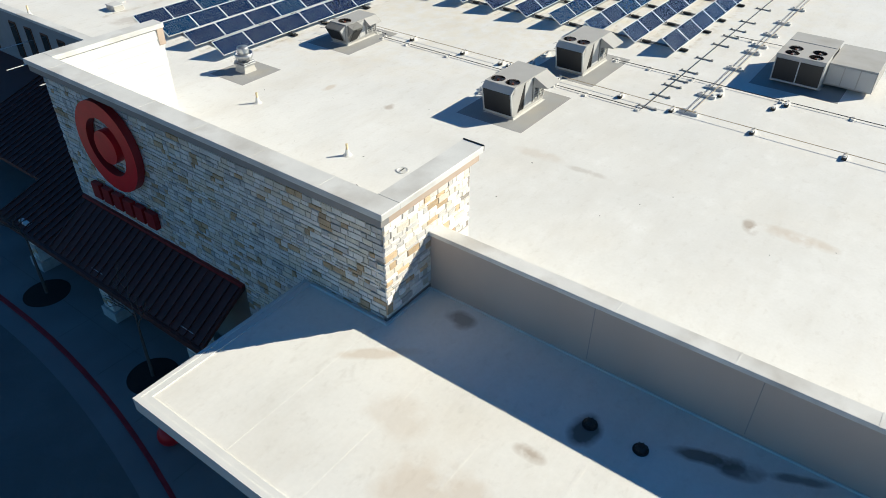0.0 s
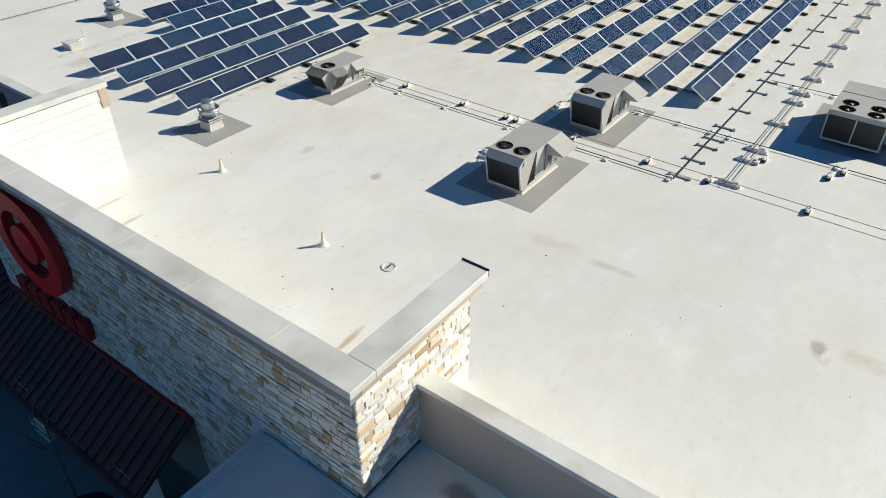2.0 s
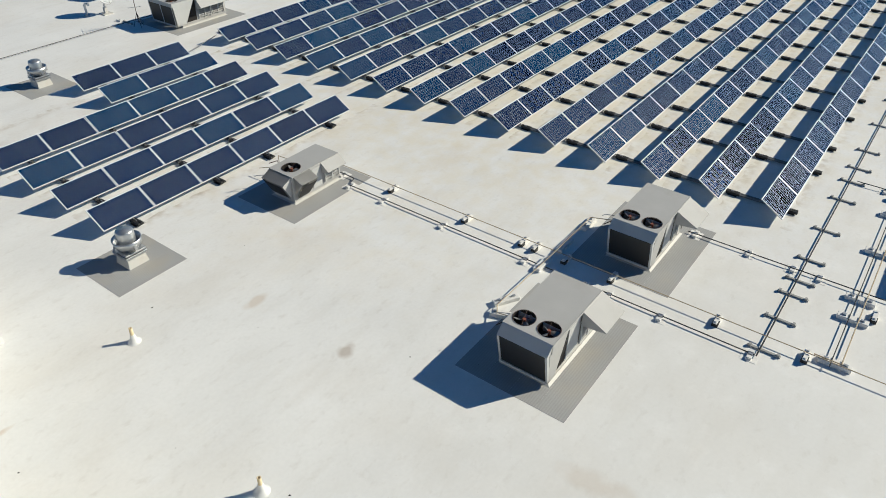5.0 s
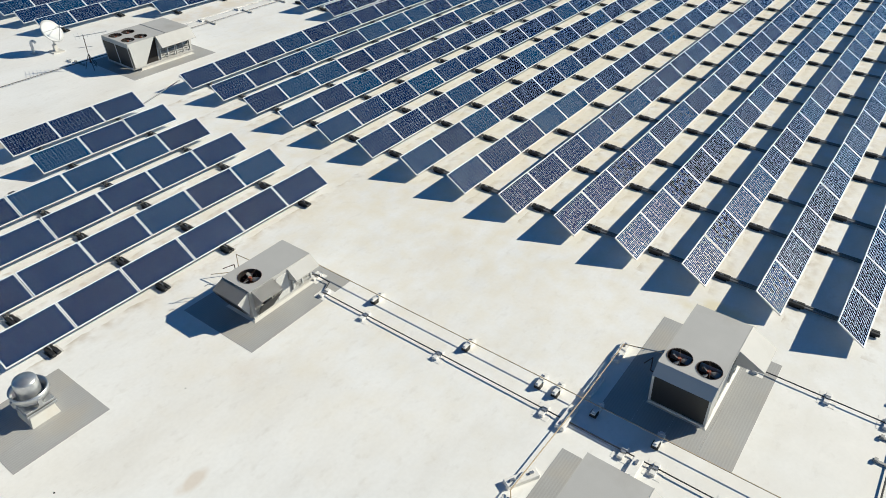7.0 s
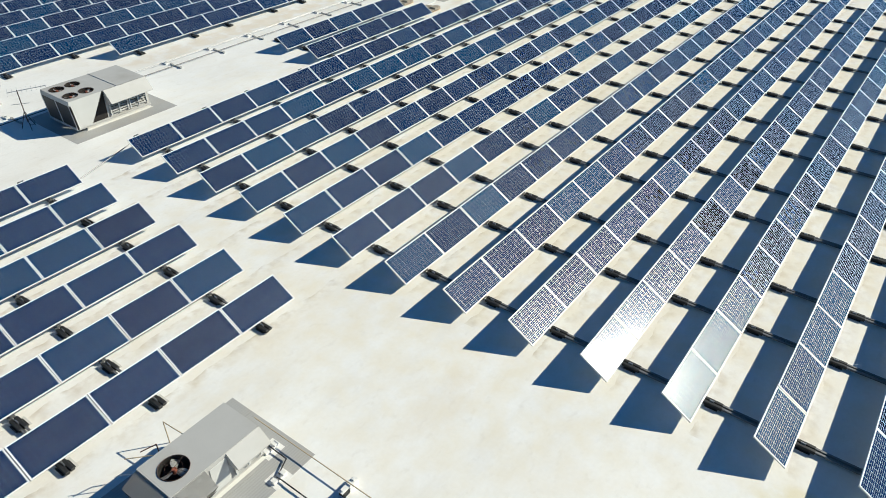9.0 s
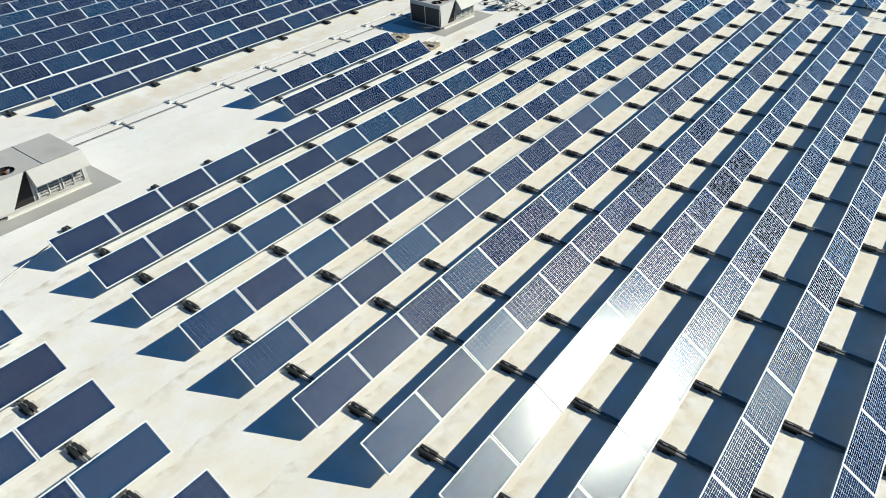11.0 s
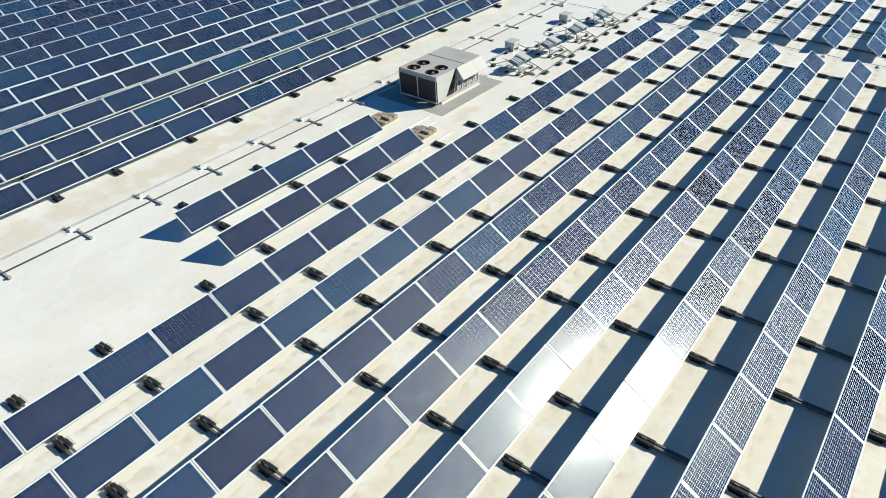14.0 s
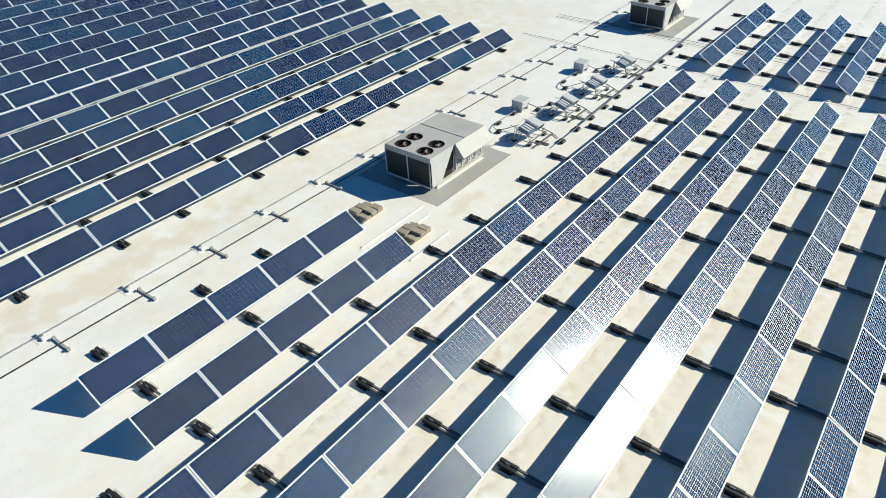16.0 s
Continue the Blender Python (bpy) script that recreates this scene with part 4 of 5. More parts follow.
pad(25.9, 28.2, 42.3, 44.75, "grey square pad under an exhaust fan")
two_fan_unit(24.62, 14.27, 1, "light grey two-fan rooftop air conditioner with slanted dark coil")
two_fan_unit(30.85, 14.13, 11, "light grey two-fan rooftop air conditioner beside the solar rows")
one_fan_unit(26.9, 25.98, 21, "light grey single-fan rooftop unit with flared hoods")
four_fan_unit(35.92, 45.1, 31, "large grey four-fan rooftop unit beside the aerial mast")
four_fan_unit(61.88, 45.08, 41, "large grey four-fan rooftop unit at the row of inverters")
four_fan_unit(35.75, 4.45, 51, "large grey four-fan rooftop unit with side plenum", extension=True)
four_fan_unit(85.6, 45.4, 61, "large grey four-fan rooftop unit beyond the inverters")


def exhaust_fan(x, y, label):
    e = thing("exhaust_fan", (x, y, 0), label, "exhaust fan", "roof exhaust fans")
    bm = bmesh.new()
    solid(bm, [(-0.36, -0.36, 0.005), (0.36, -0.36, 0.005), (0.36, 0.36, 0.005), (-0.36, 0.36, 0.005), (-0.3, -0.3, 0.36), (0.3, -0.3, 0.36), (0.3, 0.3, 0.36), (-0.3, 0.3, 0.36)], [(0, 1, 5, 4), (1, 2, 6, 5), (2, 3, 7, 6), (3, 0, 4, 7), (4, 5, 6, 7)])
    part("roof_curb", bm, CURB, e, "white membrane-wrapped curb")
    part("base_plate", boxes((-0.38, 0.38, -0.38, 0.38, 0.362, 0.44), (-0.36, 0.36, -0.36, 0.36, 0.47, 0.53), bevel=0.008), GALV, e)
    bm = bmesh.new()
    lathe(bm, [(0.2, 0.53), (0.3, 0.56), (0.43, 0.74), (0.45, 0.92), (0.42, 0.92), (0.4, 0.76), (0.2, 0.6)], 28)
    part("windband", bm, GALV, e, smooth=True)
    bm = bmesh.new()
    lathe(bm, [(0.28, 0.6), (0.28, 1.16), (0.25, 1.22), (0.0, 1.25)], 28)
    part("motor_cap", bm, GALV, e, smooth=True)
    for b in ((-0.46, -0.4, -0.05, 0.05), (0.4, 0.46, -0.05, 0.05), (-0.05, 0.05, -0.47, -0.41)):
        part("bracket", boxes((*b, 0.62, 0.8)), GALV, e)


exhaust_fan(21.38, 27.65, "bare metal exhaust fan on a white curb")
exhaust_fan(27.1, 43.6, "bare metal exhaust fan on a white curb")


def vent_pipe(x, y, h):
    v = thing("vent_pipe", (x, y, 0), "cream plumbing vent pipe with white membrane boot", "vent pipe", "roof vent pipes")
    bm = bmesh.new()
    lathe(bm, [(0.2, 0.004), (0.15, 0.03), (0.085, 0.13), (0.07, 0.26), (0.05, 0.27)], 16)
    part("boot", bm, FLASH, v, "white membrane boot", smooth=True)
    bm = bmesh.new()
    lathe(bm, [(0.05, 0.2), (0.05, h), (0.036, h), (0.034, h - 0.15)], 14)
    part("pipe", bm, PVC, v, "cream plastic pipe", smooth=True)


for x, y, h in ((18.05, 17.83, 0.5), (19.2, 24.34, 0.5), (19.3, 44.1, 0.55)):
    vent_pipe(x, y, h)
# roof drain on the main roof, domed drains on the porch roof
d = thing("roof_drain", (18.435, 15.35, 0), "grey ring of a low roof drain", "roof drain", "roof drains")
bm = bmesh.new()
lathe(bm, [(0.24, 0.002), (0.24, 0.03), (0.19, 0.03), (0.17, 0.006), (0.0, 0.006)], 24)
part("drain_ring", bm, CAPM, d)
part("drain_bar", boxes((-0.1, 0.1, -0.02, 0.02, 0.03, 0.05)), BLACK, d)
for x, y in ((12.06, 4.13), (12.1, 2.79)):
    d = thing("dome_drain", (x, y, -0.5), "black cast-iron dome drain on the porch roof", "roof drain", "roof drains")
    bm = bmesh.new()
    lathe(bm, [(0.2, 0.002), (0.2, 0.03), (0.15, 0.04), (0.14, 0.02)], 20)
    part("collar", bm, BLACK, d, "black clamping collar")
    bm = bmesh.new()
    lathe(bm, [(0.15, 0.03), (0.14, 0.11), (0.09, 0.16), (0.0, 0.17)], 16)
    part("strainer", bm, BLACKPIPE, d)
    for i in range(8):
        a = i * math.pi / 4
        part("rib", run([(0.16 * math.cos(a), 0.16 * math.sin(a), 0.03), (0.15 * math.cos(a), 0.15 * math.sin(a), 0.12), (0.05 * math.cos(a), 0.05 * math.sin(a), 0.18)], 0.012, 5), BLACK, d)
# low curb box with bent pipe
h = thing("roof_curb_box", (22.65, 40.72, 0), "low white capped curb box beside a bent pipe", "roof curb")
part("box", boxes((0, 0.66, 0, 0.8, 0.004, 0.26), bevel=0.02), CURB, h)
part("lid", boxes((-0.04, 0.7, -0.04, 0.84, 0.262, 0.32), bevel=0.02), CAPM, h)
part("bent_pipe", run([(0.72, 0.9, 0.06), (1.45, 1.1, 0.06), (1.47, 1.12, 0.1), (1.42, 1.2, 0.55)], 0.03), CAPM, h)

# ---------------------------------------------------------------- pipe runs and their supports
# the -x half of a white block is black for the shade on that side
BLK_SHADE = mesh_of(boxes((-0.22, -0.03, -0.09, 0.09, 0.0, 0.13), bevel=0.012), BLACK, "block_shade_half")
BLK_TOP = mesh_of(boxes((-0.028, 0.26, -0.09, 0.09, 0.0, 0.13), (-0.24, 0.28, -0.06, 0.06, 0.131, 0.165), (-0.2, -0.16, -0.03, 0.03, 0.16, 0.2), (0.16, 0.2, -0.03, 0.03, 0.16, 0.2)), BLOCK, "block_top")
WHT_BASE = mesh_of(boxes((-0.26, 0.26, -0.22, 0.22, 0.0, 0.008), (-0.2, 0.2, -0.075, 0.075, 0.009, 0.05), (-0.2, -0.08, -0.07, 0.07, 0.05, 0.09), (0.08, 0.2, -0.07, 0.07, 0.05, 0.09), bevel=0.004), BLOCK, "white_block")
LONG_BASE = mesh_of(boxes((-0.12, 0.12, -0.42, 0.42, 0.0, 0.13), bevel=0.012), BLOCK, "long_block")
LONG_STRUT = mesh_of(boxes((-0.04, 0.04, -0.45, 0.45, 0.0, 0.05), (-0.05, 0.05, -0.42, -0.34, 0.05, 0.1), (-0.05, 0.05, 0.34, 0.42, 0.05, 0.1)), BLOCKGREY, "long_strut")
CLAMP = mesh_of(boxes((-0.03, 0.03, -0.06, 0.06, 0.0, 0.045)), GALV, "clamp")


def support(x, y, style, turn=0):
    label = {"black": "white pipe support block with its shaded side made black", "white": "white foam pipe support block", "long": "long white pipe support block", "strut": "low grey strut bar under a conduit"}[style]
    s = thing("pipe_support", (x, y, 0), label, "pipe support", "pipe supports on the roof", turn=turn)
    if style == "black":
        part("base", BLK_SHADE, None, s)
        part("top", BLK_TOP, None, s)
    elif style == "white":
        part("base", WHT_BASE, None, s)
        o = part("clamp", CLAMP, None, s)
        o.matrix_basis = Matrix.Translation((0, 0, 0.055))
    elif style == "long":
        part("base", LONG_BASE, None, s)
        for yy in (-0.25, 0.25):
            o = part("clamp", CLAMP, None, s)
            o.matrix_basis = Matrix.Translation((0, yy, 0.13))
    else:
        part("bar", LONG_STRUT, None, s)
    return s


def pipeline(name, points, r, mat, label, category="pipe"):
    tagged(part(name, run(points, r), mat), label, category)


# dark refrigerant line along y
pipeline("refrigerant_pipe", [(29.15, 26.15, 0.3), (29.5, 26.1, 0.1), (29.5, 25.5, 0.075), (29.03, 25.3, 0.07), (29.03, 10.3, 0.07)], 0.018, BLACKPIPE, "thin black refrigerant pipe along the white roof", "pipe")
for y in (23.6, 20.92, 17.6, 15.45, 14.65, 13.0, 10.4):
    support(29.0, y, "white")
support(29.5, 26.05, "white"), support(29.05, 25.28, "white")
pipeline("gas_pipe", [(29.83, 26.95, 0.2), (29.83, -30, 0.2)], 0.015, YELLOWPIPE, "thin faded yellow gas pipe on white blocks", "pipe")
for y in (23.8, 20.46, 18.14, 17.64, 16.53, 14.9, 11.6, 9.15, 5.6, 2.0, -1.6, -5.2):
    support(29.78, y, "black")
pipeline("conduit", [(29.0, 10.25, 0.085), (120, 10.08, 0.085)], 0.022, BLACKPIPE, "dark conduit along the edge of the solar field", "conduit")
for i, x in enumerate((29.4, 31.0, 32.4, 33.25, 34.6, 36.74, 39.26, 40.9, 42.2, 44.0, 47.0, 50.2, 53.4, 56.6, 59.8, 63, 66, 69, 72, 75)):
    support(x, 10.15, "strut")
pipeline("conduit", [(29.7, 8.55, 0.15), (120, 8.55, 0.15)], 0.015, BLACKPIPE, "dark conduit on long white blocks", "conduit")
pipeline("gas_pipe", [(29.95, 9.0, 0.16), (29.95, 8.3, 0.16), (120, 8.3, 0.16)], 0.018, YELLOWPIPE, "faded yellow gas pipe on long white blocks", "pipe")
for x in (30.0, 32.24, 33.34, 36.32, 39.1, 40.33, 42.5, 45.0, 48.2, 51.4, 54.6, 57.8, 61.0, 64.2, 67.4):
    support(x, 8.45, "long")
for dx in (0.06,):
    pipeline("gas_pipe", [(33.7 + dx, 13.95, 0.08), (33.7 + dx, -20, 0.08)], 0.018, BLACKPIPE, "thin black pipe from a rooftop unit", "pipe")
    pipeline("gas_pipe", [(40.85 + dx, 10.0, 0.12), (40.95 + dx, -14, 0.12)], 0.016, BLACKPIPE, "thin black pipe beside the solar field", "pipe")
for y in (13.7, 11.9, 10.5, 9.7, 5.5, 2.5, -1):
    support(33.78, y, "white")
for y in (9.0, 7.2, 5.2, 3.0, 0.0):
    support(40.9, y, "white")
# thin gas risers behind the single-fan unit
pipeline("gas_pipe", [(28.18, 28.13, 0.0), (28.18, 28.13, 0.75), (28.24, 27.39, 0.75)], 0.014, YELLOWPIPE, "thin weathered gas riser behind a rooftop unit")
pipeline("gas_pipe", [(26.98, 27.82, 0.85), (27.56, 27.29, 0.85)], 0.012, YELLOWPIPE, "thin weathered vent pipe at a rooftop unit")
# yellow branch near the first unit
pipeline("gas_pipe", [(29.76, 16.95, 0.2), (26.4, 17.0, 0.21), (26.1, 16.8, 0.22), (25.9, 16.3, 0.5), (25.75, 15.7, 0.55)], 0.015, YELLOWPIPE, "faded yellow gas branch pipe at a rooftop unit")
pipeline("gas_pipe", [(29.76, 16.95, 0.2), (32.3, 16.95, 0.22), (32.4, 15.6, 0.5)], 0.015, YELLOWPIPE, "faded yellow gas branch pipe at a rooftop unit")
for x, y, turn in ((26.9, 17.0, 60), (26.3, 16.68, 20), (29.13, 17.02, 90), (30.5, 16.96, 90), (32.13, 16.93, 90), (28.6, 15.05, 90)):
    support(x, y, "long", turn)
for x, y in ((32.7, 7.95), (32.77, 5.57), (33.5, 5.2)):
    support(x, y, "black")

# long conduits beside the dark solar field
pipeline("conduit", [(20, 48.38, 0.075), (110, 48.5, 0.075)], 0.018, BLACKPIPE, "dark conduit along the aisle between solar fields", "conduit")
pipeline("conduit", [(38, 49.12, 0.12), (110, 49.5, 0.12)], 0.009, CONDUIT, "thin cable conduit on white blocks", "conduit")
for i in range(24):
    support(34.86 + 2.78 * i, 49.1 + 0.014 * i, "white", 90)
for i in range(22):
    support(34.98 + 2.79 * i, 48.4 + 0.004 * i, "strut")
pipeline("conduit", [(33.0, 40.9, 0.2), (36.5, 42.2, 0.2)], 0.02, CONDUIT, "grey conduit between two solar fields", "conduit")

# ---------------------------------------------------------------- inverters, combiner boxes, pavers, aerials


def inverter_rack(x, y):
    r = thing("inverter_rack", (x, y, 0), "pale grey string inverter tilted on a strut rack", "inverter", "roof inverters")
    r.matrix_basis = pose(x, y, 0) @ Matrix.Diagonal((0.85, 0.82, 0.78, 1))
    for a in ((-0.75, -0.45), (-0.75, 0.45), (0.75, -0.45), (0.75, 0.45)):
        f = part("foot", PLAIN_FOOT_ME, None, r)
        f.matrix_basis = Matrix.Translation((*a, 0)) @ Matrix.Diagonal((0.8, 0.8, 0.9, 1))
    part("base_rail", boxes((-0.95, 0.95, -0.48, -0.42, 0.13, 0.18), (-0.95, 0.95, 0.42, 0.48, 0.13, 0.18), (-0.8, -0.75, -0.6, 0.6, 0.18, 0.22), (0.75, 0.8, -0.6, 0.6, 0.18, 0.22)), GALV, r)
    for xx in (-0.6, 0.6):
        part("post", run([(xx, -0.45, 0.18), (xx, -0.45, 0.42)], 0.022), GALV, r)
        part("post", run([(xx, 0.45, 0.18), (xx, 0.45, 0.72)], 0.022), GALV, r)
        part("brace", run([(xx, -0.55, 0.4), (xx, 0.55, 0.78)], 0.022), GALV, r)
    m = pose(0, 0, 0.62, 16, 0, 0)
    bm = bmesh.new()
    prism(bm, [(0.0, 0.0), (0.78, 0.0), (0.78, 0.22), (0.66, 0.3), (0.08, 0.3), (0.0, 0.24)], -0.4, 0.4)
    for v in bm.verts:
        v.co = m @ v.co
    part("inverter_body", bm, DISHM, r, "pale grey inverter housing")
    bm = bmesh.new()
    box(bm, -0.78, -0.04, -0.36, 0.34, 0.0, 0.2, bevel=0.03, m=m)
    part("switch_box", bm, INVBLUE, r, "glossy slate-blue wiring box")
    for k in range(3):
        bm = bmesh.new()
        box(bm, -0.7 + 0.22 * k, -0.56 + 0.22 * k, -0.28, 0.26, 0.2, 0.235, bevel=0.01, m=m)
        part("cover_plate", bm, DISHM, r)
    bm = bmesh.new()
    box(bm, 0.08, 0.7, -0.412, -0.401, 0.04, 0.22, m=m)
    part("vent_grille", bm, COIL, r)
    bm = bmesh.new()
    box(bm, -0.012, -0.001, -0.3, 0.3, 0.205, 0.235, m=m)
    part("side_seam", bm, COIL, r)
    for xx in (-0.95, 0.95):
        part("upright", run([(xx, 0.35, 0.18), (xx, 0.35, 0.95)], 0.02), GALV, r)
        part("crossbar", run([(xx - 0.05, 0.1, 0.95), (xx + 0.05, 0.65, 0.95)], 0.02), GALV, r)
    part("cable", run([(-0.6, -0.3, 0.55), (-0.85, -0.5, 0.3), (-0.5, -0.9, 0.08), (0.2, -1.0, 0.06)], 0.02), BLACKPIPE, r)
    part("cable", run([(0.5, -0.3, 0.55), (0.9, -0.4, 0.3), (1.1, -0.8, 0.05), (0.8, -1.3, 0.05)], 0.022), BLACKPIPE, r)
    part("cable", run([(-0.68, 0.2, 0.6), (-1.05, 0.3, 0.4), (-1.2, 0.7, 0.06), (-0.7, 1.0, 0.05), (0.3, 0.9, 0.05)], 0.02), BLACKPIPE, r)
    part("cable_duct", boxes((-0.9, 1.0, -0.85, -0.77, 0.03, 0.1), (-0.2, -0.12, -1.3, -0.5, 0.03, 0.1)), STRUT, r, "dark grey cable duct")


for x in (68.3, 71.55, 74.65, 78.15):
    inverter_rack(x, 44.5)


def combiner(x, y):
    c = thing("combiner_box", (x, y, 0), "grey electrical combiner cabinet on low legs", "electrical box", "roof combiner boxes")
    c.matrix_basis = pose(x, y, 0) @ Matrix.Diagonal((0.85, 0.85, 0.8, 1))
    part("cabinet", boxes((-0.42, 0.42, -0.34, 0.34, 0.22, 0.62), bevel=0.03), DISHM, c)
    part("lid", boxes((-0.45, 0.45, -0.37, 0.37, 0.622, 0.66), bevel=0.012), DISHM, c)
    part("leg", boxes((-0.36, -0.28, -0.3, 0.3, 0.0, 0.218)), GALV, c)
    part("leg", boxes((0.28, 0.36, -0.3, 0.3, 0.0, 0.218)), GALV, c)
    part("conduit_run", run([(-0.3, -0.1, 0.4), (-0.6, -0.08, 0.2), (-2.5, -0.06, 0.18), (-3.1, -0.2, 0.16), (-3.3, -0.5, 0.16), (-3.0, -0.8, 0.16), (-2.3, -1.3, 0.3)], 0.022), CONDUIT, c)
    part("conduit_run", run([(0.2, -0.3, 0.4), (0.4, -0.8, 0.2), (0.9, -1.2, 0.2), (0.9, -1.6, 0.4)], 0.022), CONDUIT, c)


for x, y in ((70.7, 46.4), (76.9, 46.4)):
    combiner(x, y)
    for dx, dy in ((-0.7, -0.05), (-2.0, -0.05), (-2.75, -0.55), (0.35, -0.75), (1.3, -0.9)):
        f = tagged(part("pipe_support", PLAIN_FOOT_ME, None), "small black rubber conduit support on the roof", "pipe support", "conduit supports")
        f.matrix_basis = Matrix.Translation((x + dx, y + dy, 0)) @ Matrix.Diagonal((0.75, 0.75, 0.9, 1))
for dy in (0.0, 0.14):
    pipeline("conduit", [(71.0 if dy else 68.2, 43.08 + dy, 0.2), (110, 44.3 + dy, 0.2)], 0.02, CONDUIT, "galvanised conduit run beside the inverters", "conduit")
for i in range(11):
    f = tagged(part("pipe_support", PLAIN_FOOT_ME, None), "small black rubber conduit support on the roof", "pipe support", "conduit supports")
    f.matrix_basis = pose(68.75 + 1.5 * i, 43.15 + 0.04 * i, 0)
for x, z in ((80.3, 0.06), (84.4, 0.06), (84.9, 0.06)):
    pipeline("conduit", [(x, 12, z), (x, 52, z)], 0.012, CONDUIT, "thin conduit across the gap between solar fields", "conduit")
for i in range(14):
    support(80.2, 13.2 + 2.7 * i, "white")

rng = random.Random(9)
for x, y in ((59.3, 46.1), (59.25, 43.85)):
    st = thing("paver_stack", (x, y, 0), "stack of beige concrete pavers on timber bearers", "pavers", "paver stacks")
    for yy in (-0.28, 0.28):
        part("bearer", boxes((-0.5, 0.62, yy - 0.05, yy + 0.05, 0.0, 0.1)), TIMBER, st)
    for i in range(3):
        for j in range(2):
            for k in range(2 if (i + j) % 3 else 1):
                o = part("paver", boxes((-0.14, 0.14, -0.2, 0.2, 0.0, 0.09), bevel=0.008), PAVER, st)
                o.matrix_basis = pose(-0.3 + 0.31 * i, -0.24 + 0.45 * j, 0.101 + 0.092 * k, 0, 0, rng.uniform(-4, 4))
for x0, y, ln in ((57.6, 44.75, 3.4), (58.0, 42.95, 2.2), (58.6, 44.2, 2.0)):
    tagged(part("loose_rail", boxes((x0, x0 + ln, y, y + 0.05, 0.0, 0.05)), ALU), "loose pale aluminium mounting rail on the roof", "rail", "loose rails")

dish = thing("satellite_dish", (35.2, 51.0, 0), "pale grey satellite dish on a short mast", "satellite dish", turn=0)
part("mast", run([(0, 0, 0), (0, 0, 0.75)], 0.045, 10), GALV, dish)
part("base", boxes((-0.3, 0.3, -0.3, 0.3, 0.0, 0.05), (-0.09, 0.09, -0.09, 0.09, 0.05, 0.4)), CURB, dish)
bm = bmesh.new()
lathe(bm, [(0.0, 0.0), (0.25, 0.02), (0.45, 0.07), (0.62, 0.14), (0.63, 0.15), (0.45, 0.085), (0.25, 0.035), (0.0, 0.015)], 32)
o = part("reflector", bm, DISHM, dish, smooth=True)
DM = Matrix.Translation((0, 0, 1.05)) @ (Vector((0.3, -0.75, 0.55)).to_track_quat("Z", "Y").to_matrix().to_4x4())
o.matrix_basis = DM
part("feed_arm", run([DM @ Vector((0, -0.55, 0.12)), DM @ Vector((0, -0.1, 0.75))], 0.014), GALV, dish)
part("feed_arm", run([DM @ Vector((0.5, 0.1, 0.12)), DM @ Vector((0, -0.1, 0.75))], 0.01), GALV, dish)
part("feed_arm", run([DM @ Vector((-0.5, 0.1, 0.12)), DM @ Vector((0, -0.1, 0.75))], 0.01), GALV, dish)
part("feed_horn", run([DM @ Vector((0, -0.1, 0.72)), DM @ Vector((0, -0.1, 0.84))], 0.05, 10), DISHM, dish)
goose = thing("gooseneck_vent", (34.3, 51.6, 0), "small pale gooseneck cable vent on the roof", "roof vent")
part("neck", run([(0, 0, 0), (0, 0, 0.6), (0.05, -0.06, 0.68), (0.12, -0.14, 0.68), (0.16, -0.18, 0.58)], 0.07, 10), CAPM, goose)
part("foot_flange", boxes((-0.14, 0.14, -0.14, 0.14, 0.0, 0.03)), CURB, goose)
mast = thing("aerial_mast", (35.0, 47.3, 0), "dark tripod mast with a yagi aerial", "antenna")
for a in (0.3, 2.4, 4.5):
    part("tripod_leg", run([(0.32 * math.cos(a), 0.32 * math.sin(a), 0.0), (0, 0, 0.8)], 0.016), BLACKPIPE, mast)
part("pole", run([(0, 0, 0.3), (0, 0, 1.75)], 0.022), RUST, mast)
part("boom", run([(-0.35, 0.15, 1.7), (1.0, -0.45, 1.75)], 0.014), GALV, mast)
for i in range(9):
    t = i / 8
    c = Vector((-0.35 + 1.35 * t, 0.15 - 0.6 * t, 1.7 + 0.05 * t))
    hl = 0.5 - 0.3 * t
    part("element", run([c - Vector((0.4, 0.9, 0)) * hl, c + Vector((0.4, 0.9, 0)) * hl], 0.006, 4), GALV, mast)
part("lower_element", run([(-0.3, 0.3, 1.1), (0.25, -0.2, 1.15)], 0.01), GALV, mast)
part("cable_coil", run([(0.1 + 0.13 * math.cos(i * 0.7), -0.12 + 0.05 * math.sin(i * 0.7), 0.3 + 0.13 * math.sin(i * 0.7)) for i in range(20)], 0.01, 5), BLACK, mast)

# ---------------------------------------------------------------- shaded forecourt
for i, y in enumerate((18.4, 24.0, 29.6, 35.2)):
    c = thing("stone_pillar", (10.3, y, GROUND + 0.15), "square stone pillar with wide base in shade", "pillar", "canopy pillars")
    part("shaft", boxes((-0.36, 0.36, -0.36, 0.36, 0.5, 2.45)), STONES[1], c)
    part("base", boxes((-0.48, 0.48, -0.48, 0.48, 0.0, 0.5), bevel=0.02), STONES[3], c)
    for f in range(9):
        for k in range(2):
            z = 0.52 + f * 0.21
            part("stone", boxes((-0.385, -0.362, -0.35 + 0.35 * k + 0.01, 0.33 * k - 0.02 + 0.02 * (f % 2), z, z + 0.19)), STONES[(f + k) % 4], c)
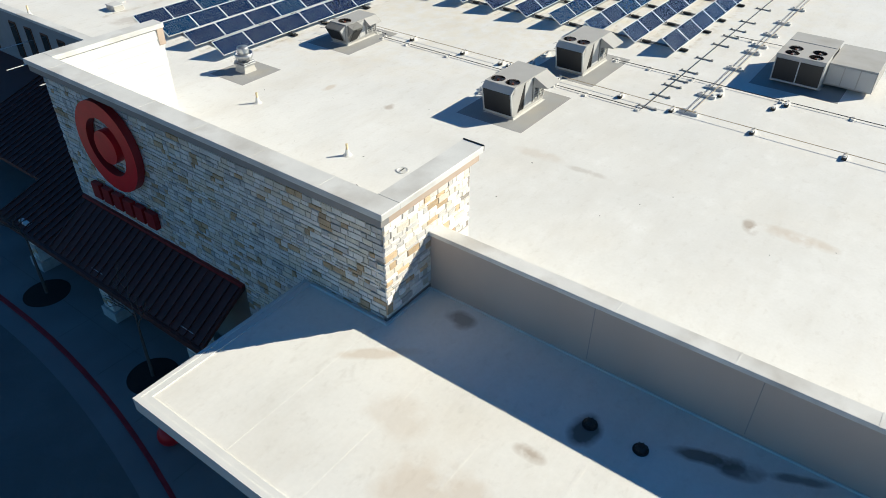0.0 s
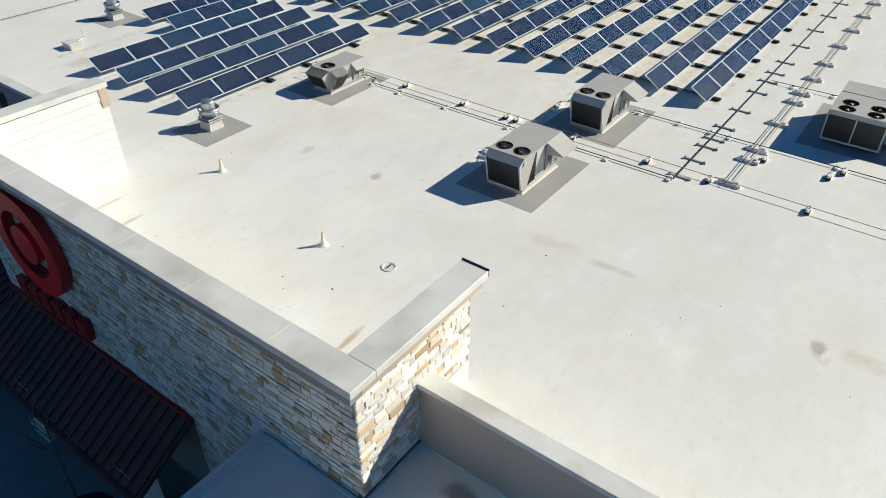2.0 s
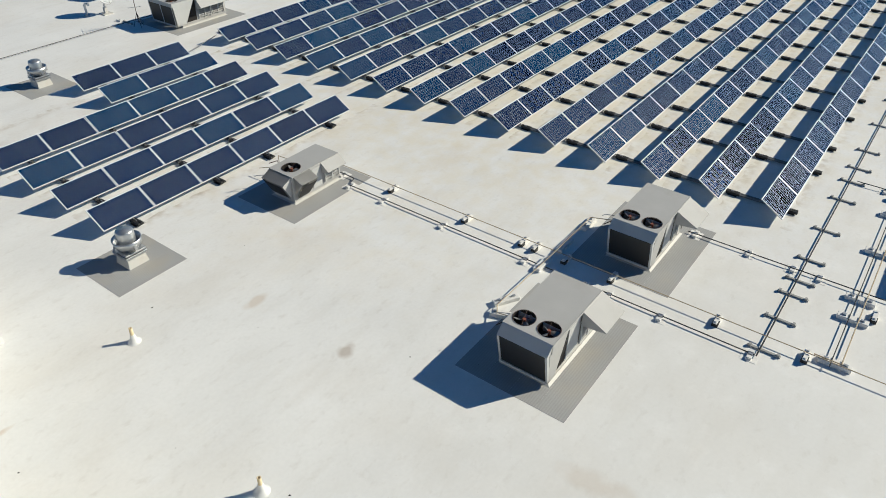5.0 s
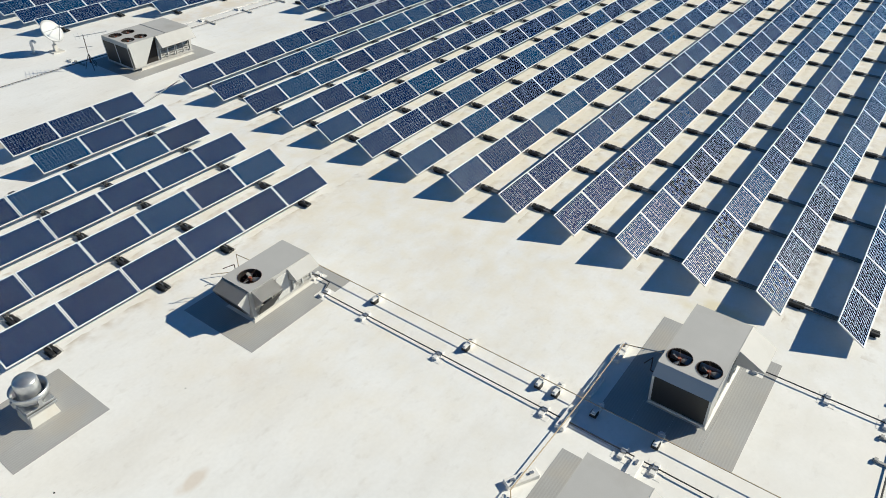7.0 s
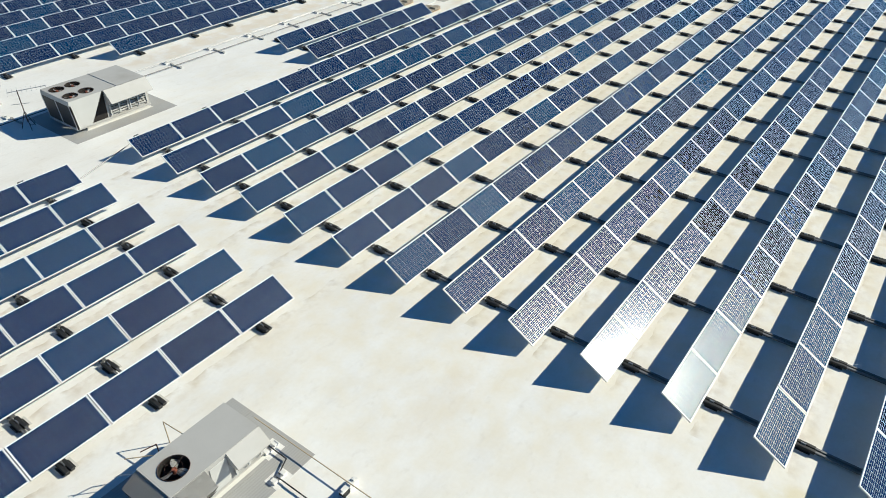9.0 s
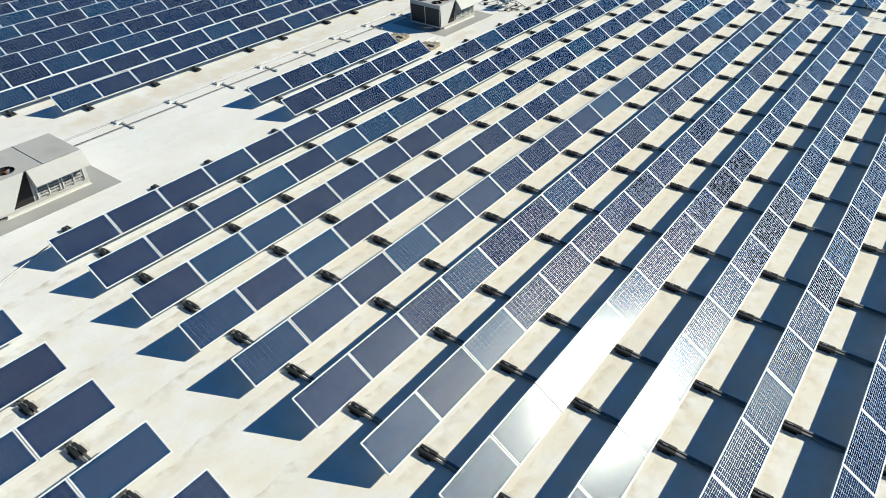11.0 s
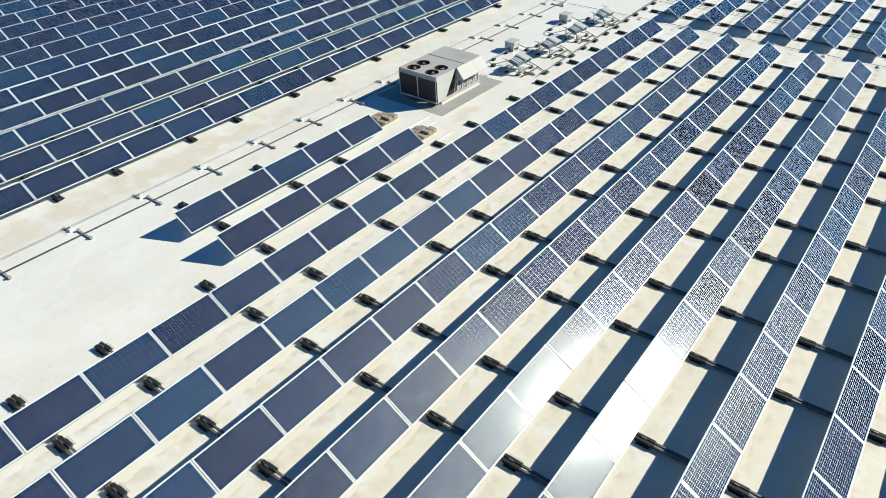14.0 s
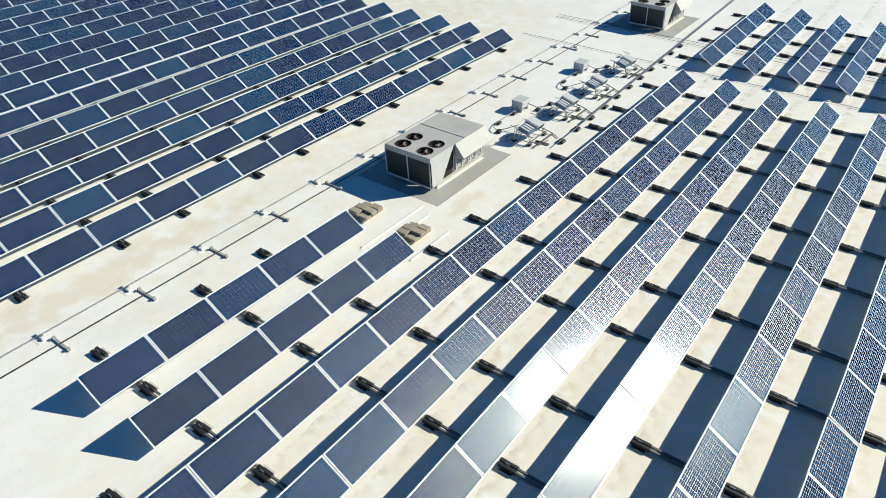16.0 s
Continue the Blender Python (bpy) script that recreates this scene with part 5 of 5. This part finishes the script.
tagged(part("sphere_bollard", lathe(bmesh.new(), [(0.42 * math.sin(math.pi * i / 14), 0.42 - 0.42 * math.cos(math.pi * i / 14)) for i in range(15)], 28), RED, smooth=True), "red concrete sphere bollard on the walkway", "bollard").matrix_basis = pose(7.5, 16.75, GROUND + 0.15)


def bare_tree(x, y, seed, height):
    rng = random.Random(seed)
    t = thing("bare_tree", (x, y, GROUND + 0.15), "slim leafless street tree in a round planting bed", "tree", "forecourt trees")
    bm = bmesh.new()
    tube(bm, (0, 0, 0), (0.05, 0.03, height * 0.45), 0.07, 8, 0.05)
    part("trunk", bm, BARK, t)
    bm = bmesh.new()

    def grow(p, d, ln, r, depth):
        q = p + d * ln
        tube(bm, p, q, r, 5, r * 0.65, caps=False)
        if depth:
            for _ in range(3 if depth > 1 else 2):
                n = (d + Vector((rng.uniform(-0.7, 0.7), rng.uniform(-0.7, 0.7), rng.uniform(-0.1, 0.5)))).normalized()
                grow(p + d * ln * rng.uniform(0.5, 1.0), n, ln * rng.uniform(0.55, 0.8), r * 0.6, depth - 1)

    grow(Vector((0.05, 0.03, height * 0.44)), Vector((0.05, 0.02, 1)).normalized(), height * 0.28, 0.045, 4)
    part("crown", bm, BARK, t, "thin bare branches")
    b = tagged(part("planting_bed", lathe(bmesh.new(), [(0.95, 0.0), (0.95, 0.008), (0.0, 0.02)], 30), SOIL), "round dark mulch bed cut into the walkway", "planting bed", "tree beds")
    b.matrix_basis = pose(x, y, GROUND + 0.15)


bare_tree(9.15, 27.7, 3, 4.2)
bare_tree(8.95, 19.9, 8, 4.2)

# ---------------------------------------------------------------- seams and stones last
for i in range(26):
    y = -18 + i * 3.05
    s = part("seam", boxes((14.3 if y < 10.5 or y > 27.4 else 12.5, 60 if y < 20 else 36, y - 0.06, y + 0.06, 0.0005, 0.0015)), ROOF, roof)
for i in range(8):
    part("seam", boxes((6.1, 13.8, -6 + 2.4 * i, -5.9 + 2.4 * i, -0.4995, -0.4965)) if -5.9 + 2.4 * i < 10.5 else boxes((6.1, 11.7, -6 + 2.4 * i, -5.9 + 2.4 * i, -0.4995, -0.4965)), LOWROOF, porch)

lay(lambda u, z: pose(FX + 0.04, 10.6 + (16.9 - u), z, 0, 0, -90), 16.9, -2.3, 3.1, 1, parent=tower, limit=0)
lay(lambda u, z: pose(FX + 0.0 + u, 10.64, z, 0, 0, 0), 4.08, -0.33, 3.1, 2, skip=lambda u, z: u > 2.0 and z < 0.7, parent=tower, limit=300)
lay(lambda u, z: pose(FX + 0.04, 13.9 + (3.4 - u), z, 0, 0, -90), 3.4, GROUND, -2.3, 3, parent=tower, limit=0)

rng = random.Random(21)
bm = bmesh.new()
for i in range(60):
    x, y = (12.5 + rng.random() ** 2 * 3.0, rng.uniform(12, 24)) if i < 40 else (rng.uniform(14.4, 26), rng.uniform(0, 26))
    r = rng.uniform(0.015, 0.045)
    a = [(x + r * math.cos(k * 1.26 + i) * rng.uniform(0.6, 1.2), y + r * math.sin(k * 1.26 + i) * rng.uniform(0.6, 1.2)) for k in range(5)]
    solid(bm, [(px, py, 0.001) for px, py in a] + [(x, y, r * 0.7)], [(k, (k + 1) % 5, 5) for k in range(5)])
tagged(part("debris", bm, DARKIN), "dark windblown leaf debris scattered on the roof", "debris", kind="stuff")
